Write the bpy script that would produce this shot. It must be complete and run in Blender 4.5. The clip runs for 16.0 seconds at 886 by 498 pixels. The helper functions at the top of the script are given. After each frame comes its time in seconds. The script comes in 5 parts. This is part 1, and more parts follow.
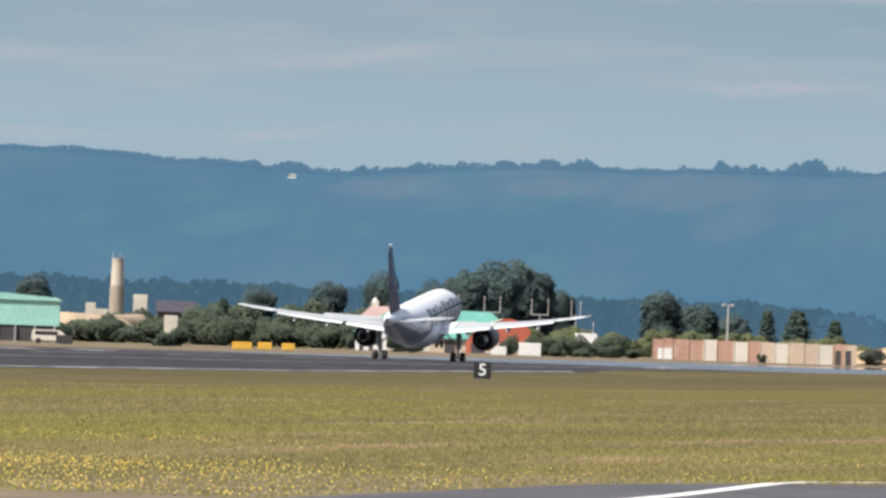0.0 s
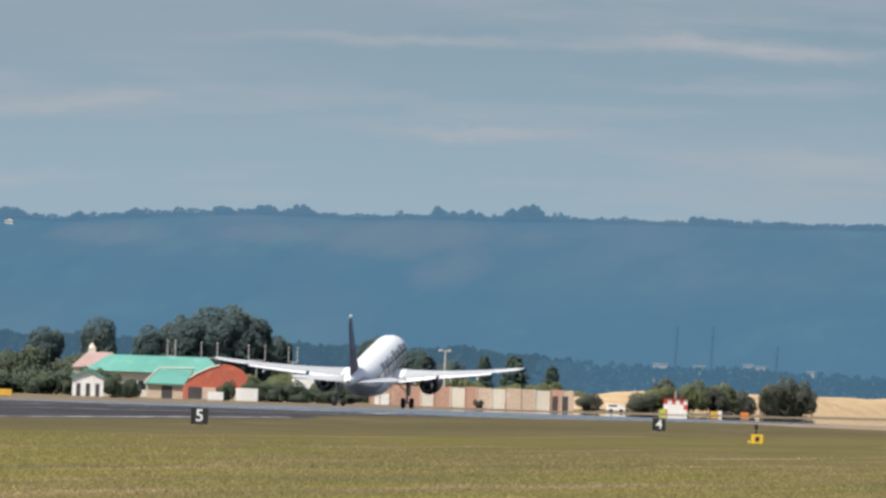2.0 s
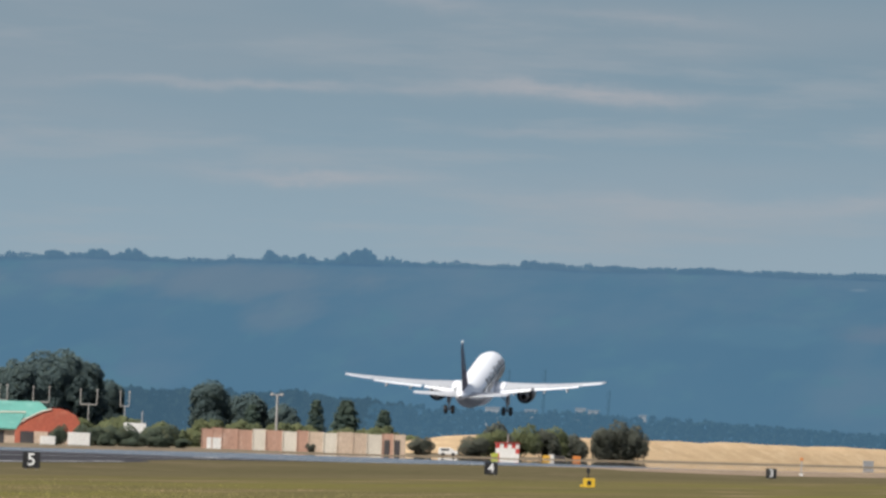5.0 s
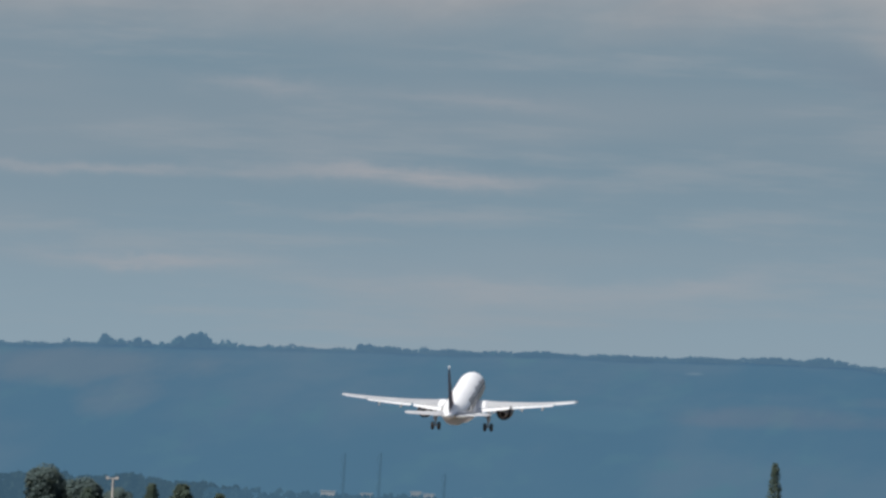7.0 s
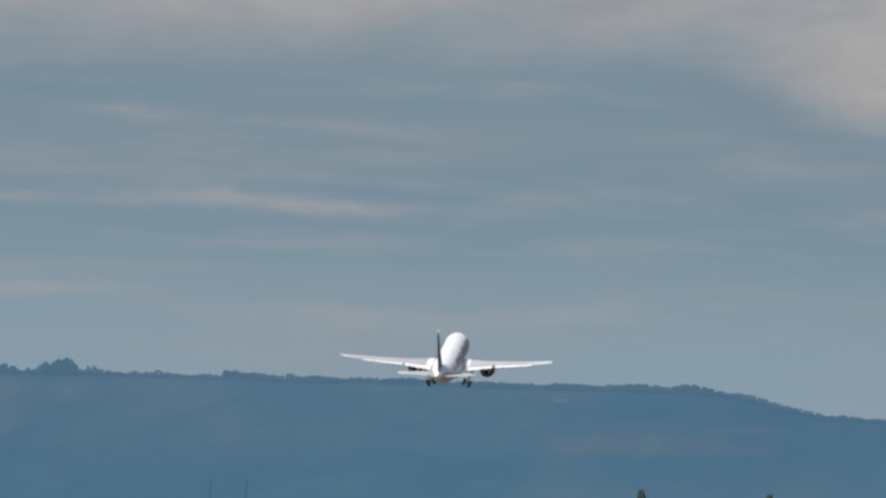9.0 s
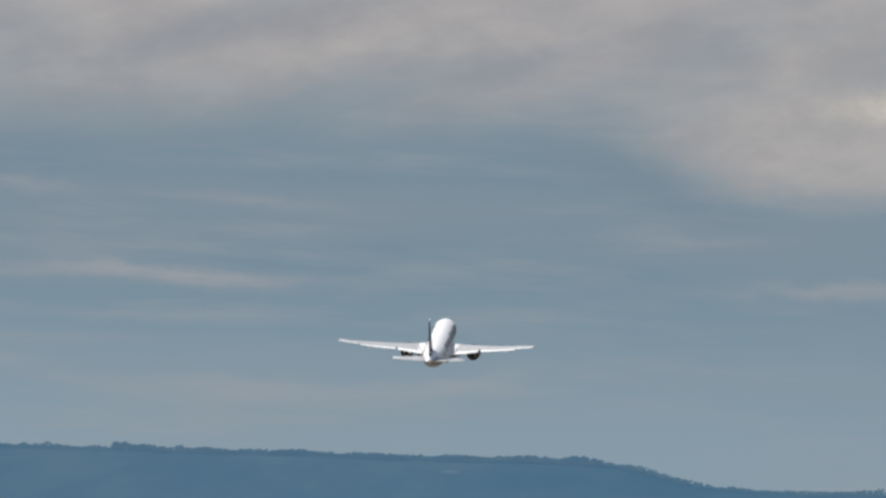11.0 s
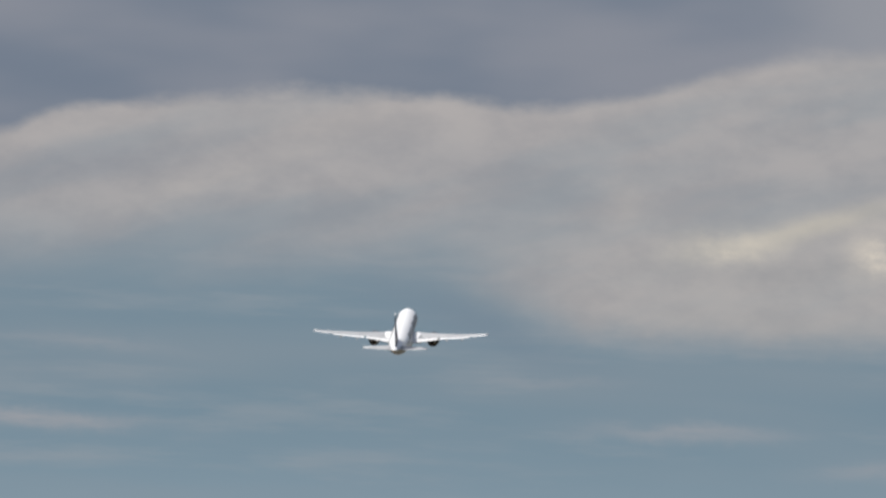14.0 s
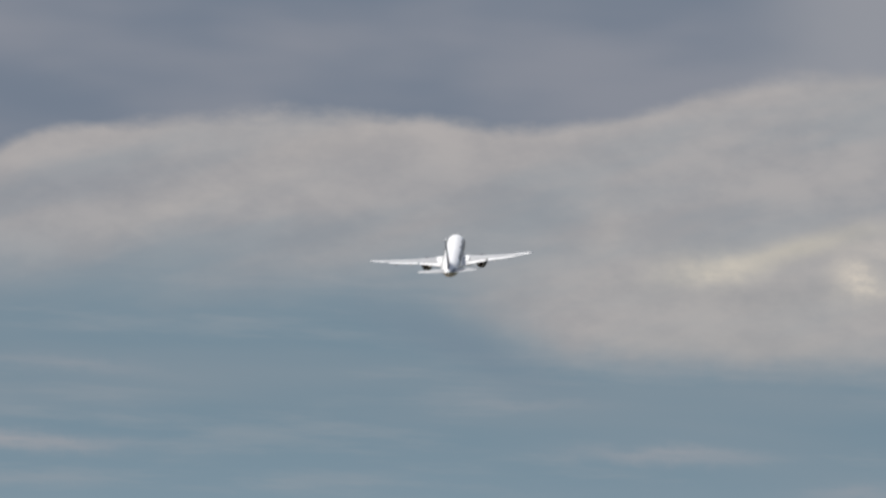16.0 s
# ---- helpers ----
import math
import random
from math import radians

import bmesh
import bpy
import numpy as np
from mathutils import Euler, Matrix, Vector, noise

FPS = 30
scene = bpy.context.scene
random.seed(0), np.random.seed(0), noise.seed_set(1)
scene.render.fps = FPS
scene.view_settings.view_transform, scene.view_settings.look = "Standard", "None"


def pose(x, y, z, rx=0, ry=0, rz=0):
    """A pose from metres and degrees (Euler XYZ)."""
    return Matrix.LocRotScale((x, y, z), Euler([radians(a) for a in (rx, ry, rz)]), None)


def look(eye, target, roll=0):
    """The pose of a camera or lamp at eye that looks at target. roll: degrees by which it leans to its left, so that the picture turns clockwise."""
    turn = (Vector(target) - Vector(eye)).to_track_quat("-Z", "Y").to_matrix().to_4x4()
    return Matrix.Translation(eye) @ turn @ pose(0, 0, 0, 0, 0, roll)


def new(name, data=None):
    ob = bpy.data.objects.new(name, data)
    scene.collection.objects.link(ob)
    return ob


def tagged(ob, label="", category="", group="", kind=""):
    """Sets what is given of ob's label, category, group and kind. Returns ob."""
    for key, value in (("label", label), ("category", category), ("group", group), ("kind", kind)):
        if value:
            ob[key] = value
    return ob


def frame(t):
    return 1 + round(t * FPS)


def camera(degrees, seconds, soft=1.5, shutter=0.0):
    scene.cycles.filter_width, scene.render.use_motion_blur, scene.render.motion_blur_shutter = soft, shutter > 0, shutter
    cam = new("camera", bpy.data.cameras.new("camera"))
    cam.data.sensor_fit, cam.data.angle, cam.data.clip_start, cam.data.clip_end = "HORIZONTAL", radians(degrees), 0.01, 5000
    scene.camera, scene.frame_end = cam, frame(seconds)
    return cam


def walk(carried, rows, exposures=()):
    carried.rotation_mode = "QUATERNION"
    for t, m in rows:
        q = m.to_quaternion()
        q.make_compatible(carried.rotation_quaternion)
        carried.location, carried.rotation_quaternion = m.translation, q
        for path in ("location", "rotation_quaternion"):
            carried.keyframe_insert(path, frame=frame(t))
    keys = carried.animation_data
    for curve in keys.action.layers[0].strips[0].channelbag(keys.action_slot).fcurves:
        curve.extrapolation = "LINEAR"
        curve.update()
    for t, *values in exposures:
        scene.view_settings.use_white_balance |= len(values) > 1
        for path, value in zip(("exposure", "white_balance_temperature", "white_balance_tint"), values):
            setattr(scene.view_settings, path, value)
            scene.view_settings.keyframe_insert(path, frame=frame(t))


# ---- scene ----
# A fixed tripod position beside an airfield; x to the right, y along the runway, z up.
EYE = (0, 0, 3.25)
cam = camera(4.12, 16.0, soft=2.8)
PATH = [  # seconds, heading, tilt, lean
    (0.0, 8.898, 0.4085, 2.06), (0.5, 8.580, 0.4788, 2.04), (1.0, 8.061, 0.5399, 2.05), (1.5, 7.727, 0.6315, 2.06),
    (2.0, 7.590, 0.6676, 2.06), (2.5, 7.559, 0.6700, 2.06), (3.0, 7.543, 0.7337, 2.05), (3.5, 7.407, 0.7778, 2.04),
    (4.0, 7.241, 0.8634, 2.04), (4.5, 7.047, 0.9067, 2.03), (5.0, 6.816, 0.8995, 2.03), (5.2, 6.698, 0.9168, 2.03),
    (7.5, 5.904, 1.4029, 2.04), (8.0, 5.717, 1.4420, 2.05), (8.5, 5.592, 1.4466, 2.06), (9.0, 5.447, 1.4598, 2.07),
    (9.2, 5.397, 1.4613, 2.07), (11.3, 4.875, 1.8306, 2.06), (11.5, 4.829, 1.8295, 2.06), (12.0, 4.693, 1.9355, 2.05),
    (12.5, 4.553, 2.0075, 2.05), (13.0, 4.450, 2.2111, 2.05), (13.5, 4.347, 2.3568, 2.05), (14.0, 4.215, 2.4930, 2.05),
    (14.5, 4.165, 2.5658, 2.05), (15.0, 4.165, 2.5710, 2.05), (15.5, 4.155, 2.5740, 2.05), (16.0, 4.140, 2.5982, 2.05)]
EXPOSURES = [(0.0, 0.56), (1.5, 0.45), (3.5, 0.33), (5.0, 0.25), (7.5, 0.06), (9.0, 0.03), (16.0, 0.0)]
walk(cam, [(t, pose(*EYE, 90, 0, yaw) @ pose(0, 0, 0, tilt) @ pose(0, 0, 0, 0, 0, lean)) for t, yaw, tilt, lean in PATH], EXPOSURES)

# ---------------------------------------------------------------- sun and sky
SUN_FROM = Vector((-0.50, -0.48, 0.72)).normalized()
sun = new("sun", bpy.data.lights.new("sun", "SUN"))
sun.data.energy, sun.data.angle, sun.data.color = 4.8, radians(0.6), (1.0, 0.95, 0.88)
sun.matrix_world = look(SUN_FROM * 100, (0, 0, 0))


class Net:
    """Small helper that wires shader nodes."""

    def __init__(self, tree):
        self.tree, self.nodes, self.links = tree, tree.nodes, tree.links
        tree.nodes.clear()

    def add(self, kind):
        return self.nodes.new(kind)

    def plug(self, value, socket):
        if isinstance(value, bpy.types.NodeSocket):
            self.links.new(value, socket)
        elif value is not None:
            socket.default_value = value

    def math(self, op, a, b=None, c=None, clamp=False):
        n = self.add("ShaderNodeMath")
        n.operation, n.use_clamp = op, clamp
        for v, s in zip((a, b, c), n.inputs):
            self.plug(v, s)
        return n.outputs[0]

    def mix(self, fac, a, b, blend="MIX"):
        n = self.add("ShaderNodeMix")
        n.data_type, n.blend_type = "RGBA", blend
        self.plug(fac, n.inputs[0])
        self.plug((*a, 1) if isinstance(a, tuple) and len(a) == 3 else a, n.inputs[6])
        self.plug((*b, 1) if isinstance(b, tuple) and len(b) == 3 else b, n.inputs[7])
        return n.outputs[2]

    def noise(self, vector, scale, detail=4.0, rough=0.55, distort=0.0):
        n = self.add("ShaderNodeTexNoise")
        self.plug(vector, n.inputs["Vector"])
        n.inputs["Scale"].default_value, n.inputs["Detail"].default_value = scale, detail
        n.inputs["Roughness"].default_value, n.inputs["Distortion"].default_value = rough, distort
        return n.outputs["Fac"]

    def step(self, value, low, high):
        n = self.add("ShaderNodeMapRange")
        n.interpolation_type = "SMOOTHSTEP"
        self.plug(value, n.inputs[0])
        self.plug(low, n.inputs[1])
        self.plug(high, n.inputs[2])
        return n.outputs[0]

    def scaled(self, vector, x, y, z, shift=(0, 0, 0)):
        n = self.add("ShaderNodeMapping")
        self.plug(vector, n.inputs[0])
        n.inputs["Scale"].default_value, n.inputs["Location"].default_value = (x, y, z), shift
        return n.outputs[0]


world = bpy.data.worlds.new("sky")
scene.world = world
world.use_nodes = True
w = Net(world.node_tree)
way = w.add("ShaderNodeTexCoord").outputs["Generated"]
xyz = w.add("ShaderNodeSeparateXYZ")
w.plug(way, xyz.inputs[0])
az0 = w.math("MULTIPLY", w.math("ARCTAN2", w.math("MULTIPLY", xyz.outputs[0], -1.0), xyz.outputs[1]), 57.2958)
el0 = w.math("MULTIPLY", w.math("ARCSINE", xyz.outputs[2]), 57.2958)
flat = w.add("ShaderNodeCombineXYZ")
w.plug(az0, flat.inputs[0])
w.plug(el0, flat.inputs[1])
flat = flat.outputs[0]
# wind-torn edges: the angles are shaken by noise before the cloud banks are laid out
shake = w.math("SUBTRACT", w.noise(w.scaled(flat, 1.0, 2.4, 1.0), 1.5, 6.0, 0.6), 0.5)
az = w.math("ADD", az0, w.math("MULTIPLY", w.math("SUBTRACT", w.noise(w.scaled(flat, 1, 2, 1, (7, 3, 0)), 0.9, 3.0), 0.5), 0.35))
ragged = w.math("SUBTRACT", w.noise(w.scaled(flat, 1.0, 1.3, 1.0, (1, 8, 0)), 5.5, 4.0, 0.6), 0.5)
el = w.math("ADD", el0, w.math("ADD", w.math("MULTIPLY", shake, 0.14), w.math("MULTIPLY", ragged, 0.06)))


def puff(a, e, wide, high, gain=1.0, slope=0.0):
    """Soft cloud patch round heading a and elevation e, in degrees."""
    da = w.math("SUBTRACT", az, a)
    de = w.math("SUBTRACT", w.math("SUBTRACT", el, e), w.math("MULTIPLY", da, slope))
    r = w.math("ADD", w.math("POWER", w.math("ABSOLUTE", w.math("DIVIDE", da, wide)), 2.0),
               w.math("POWER", w.math("ABSOLUTE", w.math("DIVIDE", de, high)), 2.0))
    return w.math("MULTIPLY", w.math("EXPONENT", w.math("MULTIPLY", r, -1.0)), gain)


sky = w.add("ShaderNodeTexSky")
sky.sky_type, sky.sun_disc = "NISHITA", False
sky.sun_elevation, sky.sun_rotation = math.asin(SUN_FROM.z), math.atan2(SUN_FROM.x, SUN_FROM.y)
sky.air_density, sky.dust_density = 1.0, 1.5
blue = w.mix(1.0, sky.outputs[0], (0.085, 0.085, 0.085), "MULTIPLY")
high_cloud = w.step(w.noise(w.scaled(way, 1, 1, 2.2), 2.2, 6.0, 0.6), 0.44, 0.62)
upper = w.mix(w.math("MULTIPLY", high_cloud, 0.75), blue, (0.62, 0.63, 0.66))
# low deck seen edge-on over the hills
deck = w.mix(w.step(el, 0.7, 2.0), (0.242, 0.325, 0.388), (0.173, 0.252, 0.314))
fine = w.noise(w.scaled(flat, 0.55, 4.2, 1.0), 1.0, 6.0, 0.6)
wide = w.noise(w.scaled(flat, 0.28, 2.0, 1.0, (3.1, 1.7, 0)), 1.0, 3.0, 0.5)
deck = w.mix(w.math("MULTIPLY", w.step(fine, 0.48, 0.68), 0.40), deck, (0.302, 0.333, 0.366))
deck = w.mix(w.math("MULTIPLY", w.step(wide, 0.40, 0.72), 0.36), deck, (0.277, 0.310, 0.346))
streaky = w.math("ADD", 0.55, w.math("MULTIPLY", w.step(w.noise(w.scaled(flat, 1.4, 9.0, 1.0, (8, 2, 0)), 1.3, 5.0, 0.6), 0.34, 0.62), 0.45))
# thin bright streaks: heading, elevation, half width, half height, strength, slope
for spec in ((6.15, 1.648, 0.60, 0.036, 0.85, 0.035), (7.70, 1.630, 1.00, 0.030, 0.50, -0.01), (3.05, 1.675, 0.45, 0.036, 0.60, 0.0), (7.42, 1.216, 0.48, 0.036, 0.75, 0.02),
             (4.85, 1.190, 0.35, 0.050, 0.45, -0.15), (5.80, 1.130, 0.65, 0.045, 0.35, 0.02), (10.95, 1.266, 0.32, 0.036, 0.60, 0.0), (9.35, 1.300, 0.50, 0.036, 0.60, -0.093),
             (10.85, 0.875, 0.35, 0.030, 0.50, 0.0), (9.70, 0.920, 0.38, 0.030, 0.45, -0.035), (6.95, 2.045, 0.36, 0.040, 0.45, 0.05), (6.00, 2.010, 0.45, 0.035, 0.40, 0.08),
             (2.20, 1.510, 0.32, 0.040, 0.40, 0.0), (3.70, 1.900, 0.32, 0.025, 0.30, 0.0), (6.30, 1.470, 0.50, 0.030, 0.30, 0.0)):
    deck = w.mix(w.math("MULTIPLY", puff(*spec), streaky), deck, (0.345, 0.350, 0.375))
# warm grey bank with a torn upper edge and slate cloud above it
edge = w.math("ADD", 3.08, w.math("MULTIPLY", w.step(az, 6.1, 4.8), 0.11))
edge = w.math("ADD", edge, w.math("MULTIPLY", w.step(az, 3.65, 2.4), 0.24))
edge = w.math("SUBTRACT", edge, w.math("ADD", puff(3.85, 3.1, 0.40, 5.0, 0.035), w.math("MULTIPLY", w.step(az, 5.95, 6.4), 0.13)))
tilted = w.add("ShaderNodeVectorRotate")
tilted.rotation_type = "Z_AXIS"
w.plug(flat, tilted.inputs["Vector"])
tilted.inputs["Angle"].default_value = radians(16)
combed = w.noise(w.scaled(tilted.outputs[0], 0.55, 2.6, 1.0, (4.2, 0.6, 0)), 1.1, 4.0, 0.5)
right = w.step(az, 4.35, 3.5)
foot = w.math("SUBTRACT", 2.13, w.math("MULTIPLY", right, 0.13))
deep = w.math("SUBTRACT", 0.62, w.math("MULTIPLY", right, 0.36))
bank = w.math("MULTIPLY", w.step(w.math("DIVIDE", w.math("SUBTRACT", el, foot), deep), 0.0, 1.0), w.math("ADD", 0.62, w.math("MULTIPLY", w.step(combed, 0.34, 0.62), 0.38)))
deck = w.mix(bank, deck, (0.370, 0.361, 0.369))
deck = w.mix(w.math("MULTIPLY", w.math("MULTIPLY", bank, w.step(w.math("SUBTRACT", el, edge), -0.26, -0.02)), 0.65), deck, (0.412, 0.390, 0.388))
# folds of the bank, the sunlit heap beside it and the gap under them
for spec, tone in (((5.85, 2.82, 0.42, 0.10, 0.55, -0.15), (0.268, 0.283, 0.318)), ((4.70, 2.66, 0.50, 0.09, 0.35, -0.10), (0.285, 0.298, 0.325)), ((4.15, 2.88, 0.35, 0.07, 0.35, 0.0), (0.295, 0.300, 0.325)),
                   ((5.35, 2.75, 0.36, 0.060, 0.50, -0.36), (0.425, 0.405, 0.398)), ((4.75, 3.06, 0.30, 0.09, 0.50, -0.20), (0.430, 0.405, 0.395)), ((3.42, 2.73, 0.10, 0.09, 0.50, -0.60), (0.430, 0.410, 0.400)),
                   ((2.75, 2.42, 0.80, 0.26, 0.60, 0.0), (0.405, 0.392, 0.385)), ((2.65, 2.20, 0.80, 0.06, 0.50, 0.0), (0.400, 0.385, 0.378)), ((4.02, 2.14, 0.45, 0.10, 0.70, 0.34), (0.185, 0.245, 0.305)),
                   ((2.55, 2.43, 0.30, 0.06, 0.45, -0.10), (0.300, 0.305, 0.320)), ((2.50, 2.65, 0.42, 0.055, 0.75, -0.25), (0.500, 0.470, 0.415))):
    deck = w.mix(puff(*spec), deck, tone)
billow = w.math("ADD", 0.45, w.math("MULTIPLY", w.step(w.noise(w.scaled(flat, 1.0, 1.5, 1.0, (6.3, 2.4, 0)), 3.4, 5.0, 0.6), 0.40, 0.60), 0.55))
deck = w.mix(w.math("MULTIPLY", billow, puff(2.90, 2.545, 0.22, 0.070, 1.0, -0.05)), deck, (0.62, 0.570, 0.490))
deck = w.mix(w.math("MULTIPLY", billow, puff(2.12, 2.52, 0.15, 0.12, 1.0)), deck, (0.70, 0.63, 0.54))
lumps = w.noise(w.scaled(flat, 1.0, 1.7, 1.0, (2.2, 5.1, 0)), 2.4, 6.0, 0.6)
deck = w.mix(bank, deck, w.mix(1.0, deck, w.mix(w.step(lumps, 0.32, 0.66), (0.92, 0.93, 0.945), (1.07, 1.06, 1.045)), "MULTIPLY"))
above = w.step(w.math("SUBTRACT", el, edge), -0.035, w.math("ADD", 0.06, w.math("MULTIPLY", w.step(az, 3.2, 2.5), 0.05)))
slate = w.mix(w.step(w.noise(w.scaled(flat, 0.5, 1.6, 1.0, (9, 4, 0)), 1.1, 3.0, 0.45), 0.38, 0.72), (0.172, 0.208, 0.268), (0.245, 0.262, 0.308))
slate = w.mix(w.step(az, 3.0, 2.2), slate, (0.285, 0.298, 0.335))
deck = w.mix(above, deck, slate)
shown = w.mix(w.step(el0, 4.2, 11.0), deck, upper)
back = w.add("ShaderNodeBackground")
w.plug(shown, back.inputs[0])
back.inputs[1].default_value = 1.0
w.plug(back.outputs[0], w.add("ShaderNodeOutputWorld").inputs[0])


# ---------------------------------------------------------------- materials
def surface(name, colours, scale=1.0, rough=0.7, metal=0.0, stretch=(1, 1, 1), bump=0.0, spread=(0.35, 0.65), grain=0.25, glow=None, per=None, bump_scale=6.0, up=0.0, even=0.3, gloss=0.5, leaf=0.0, third=1.3, crest=None, fields=(), vary=0.16):
    """Principled surface: two or three colours mixed by coarse and fine noise in metres."""
    mat = bpy.data.materials.new(name)
    mat.use_nodes = True
    n = Net(mat.node_tree)
    place = n.scaled(n.add("ShaderNodeTexCoord").outputs["Object"], *stretch)
    coarse = n.step(n.noise(place, 0.35 * scale, 5.0), *spread)
    colour = n.mix(coarse, colours[0], colours[1])
    if len(colours) > 2:
        colour = n.mix(n.step(n.noise(place, third * scale, 4.0), 0.52, 0.70), colour, colours[2])
    if len(colours) > 3:
        colour = n.mix(n.step(n.noise(n.scaled(place, 1, 1, 1, (31, 17, 5)), 0.22 * scale, 3.0), 0.50, 0.64), colour, colours[3])
    fine = n.noise(place, 9.0 * scale, 3.0)
    colour = n.mix(grain, colour, n.mix(n.step(fine, 0.3, 0.7), (0.45, 0.45, 0.45), (1.45, 1.45, 1.45)), "MULTIPLY") if grain else colour
    if per:
        rnd = n.add("ShaderNodeNewGeometry").outputs["Random Per Island"] if per == "island" else n.add("ShaderNodeObjectInfo").outputs["Random"]
        colour = n.mix(1.0, colour, n.mix(rnd, (1 - even,) * 3, (1 + even,) * 3), "MULTIPLY")
    bsdf = n.add("ShaderNodeBsdfPrincipled")
    n.plug(colour, bsdf.inputs["Base Color"])
    bsdf.inputs["Metallic"].default_value = metal
    n.plug(n.math("ADD", rough - vary / 2, n.math("MULTIPLY", fine, vary)), bsdf.inputs["Roughness"])
    # Haze of distance, put in as emission colour.
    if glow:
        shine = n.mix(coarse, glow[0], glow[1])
        if crest:  # paler clearings towards the top of a slope: foot, top, glow colour with haze in it
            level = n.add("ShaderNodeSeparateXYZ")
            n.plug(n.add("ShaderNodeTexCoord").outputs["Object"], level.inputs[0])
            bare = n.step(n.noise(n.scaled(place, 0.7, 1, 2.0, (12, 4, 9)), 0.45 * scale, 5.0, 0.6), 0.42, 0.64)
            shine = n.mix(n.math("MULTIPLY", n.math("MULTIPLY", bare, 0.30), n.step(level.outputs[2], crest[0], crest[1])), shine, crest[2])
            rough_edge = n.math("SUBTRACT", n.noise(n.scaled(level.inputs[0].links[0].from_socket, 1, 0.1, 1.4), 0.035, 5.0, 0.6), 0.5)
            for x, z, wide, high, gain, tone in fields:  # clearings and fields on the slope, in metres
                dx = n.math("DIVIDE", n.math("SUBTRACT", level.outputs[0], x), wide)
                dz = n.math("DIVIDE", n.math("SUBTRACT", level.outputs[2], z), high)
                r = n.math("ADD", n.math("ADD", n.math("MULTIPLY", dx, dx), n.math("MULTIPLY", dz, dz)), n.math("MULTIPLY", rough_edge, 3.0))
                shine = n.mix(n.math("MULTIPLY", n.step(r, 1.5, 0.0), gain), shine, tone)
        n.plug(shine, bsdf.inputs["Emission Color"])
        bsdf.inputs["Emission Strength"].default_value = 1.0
    bsdf.inputs["Specular IOR Level"].default_value = gloss
    if up:  # soft foliage: normals leant towards the sky
        lean = n.add("ShaderNodeMix")
        lean.data_type = "VECTOR"
        lean.inputs[0].default_value = up
        n.plug(n.add("ShaderNodeNewGeometry").outputs["Normal"], lean.inputs[4])
        lean.inputs[5].default_value = (0, 0, 1)
        unit = n.add("ShaderNodeVectorMath")
        unit.operation = "NORMALIZE"
        n.plug(lean.outputs[1], unit.inputs[0])
        n.plug(unit.outputs[0], bsdf.inputs["Normal"])
    if bump:
        b = n.add("ShaderNodeBump")
        b.inputs["Strength"].default_value, b.inputs["Distance"].default_value = 0.6, bump
        n.plug(n.noise(place, bump_scale * scale, 4.0), b.inputs["Height"])
        n.plug(b.outputs[0], bsdf.inputs["Normal"])
    shader = bsdf.outputs[0]
    if leaf:  # light that passes through thin leaves
        thin = n.add("ShaderNodeBsdfTranslucent")
        n.plug(colour, thin.inputs[0])
        both = n.add("ShaderNodeMixShader")
        both.inputs[0].default_value = leaf
        n.plug(shader, both.inputs[1])
        n.plug(thin.outputs[0], both.inputs[2])
        shader = both.outputs[0]
    n.plug(shader, n.add("ShaderNodeOutputMaterial").inputs[0])
    return mat


MEADOW = surface("meadow", ((0.130, 0.108, 0.050), (0.104, 0.094, 0.042), (0.190, 0.140, 0.086), (0.124, 0.112, 0.040)), 0.50, 0.95, stretch=(1.0, 0.045, 1), grain=0.2, gloss=0.0, third=0.45)
MOWN = surface("mown_strip", ((0.112, 0.095, 0.052), (0.096, 0.083, 0.045), (0.132, 0.106, 0.064)), 0.25, 0.95, stretch=(1.0, 0.035, 1), grain=0.15, gloss=0.0)
BLADES = surface("grass_blades", ((0.136, 0.112, 0.050), (0.104, 0.094, 0.043), (0.185, 0.136, 0.082), (0.128, 0.116, 0.038)), 0.50, 0.9, stretch=(1.0, 0.045, 1), grain=0.0, per="island", even=0.34, gloss=0.0, third=0.45)
PETALS = surface("petals", ((0.60, 0.39, 0.05), (0.60, 0.46, 0.13)), 0.5, 0.8, grain=0.0, per="island", gloss=0.05)
VERGE = surface("dry_verge", ((0.185, 0.148, 0.104), (0.152, 0.124, 0.088), (0.225, 0.180, 0.128)), 0.2, 0.95, stretch=(1, 0.2, 1), gloss=0.0)
# Tan that stands in for the mirage's reflection of the levee.
MIRAGE_TAN = surface("mirage_tan", ((0.27, 0.205, 0.15), (0.225, 0.172, 0.128), (0.31, 0.245, 0.185)), 0.2, 0.95, stretch=(1, 0.15, 1), gloss=0.0)
DRY_GRASS = surface("dry_grass", ((0.54, 0.385, 0.225), (0.46, 0.325, 0.185), (0.60, 0.45, 0.28)), 0.25, 0.95, stretch=(1, 0.25, 2.5), bump=0.1, gloss=0.05)
ASPHALT = surface("runway_asphalt", ((0.060, 0.060, 0.066), (0.048, 0.048, 0.054), (0.074, 0.073, 0.079)), 0.15, 0.9, stretch=(1, 0.15, 1), grain=0.2, gloss=0.0)
# Gloss raised on this stretch alone to imitate the sheen of a mirage.
GLOSSY_ASPHALT = surface("mirage_gloss_asphalt", ((0.072, 0.076, 0.088), (0.060, 0.062, 0.072)), 0.15, 0.16, stretch=(1, 0.15, 1), grain=0.1, gloss=0.22)
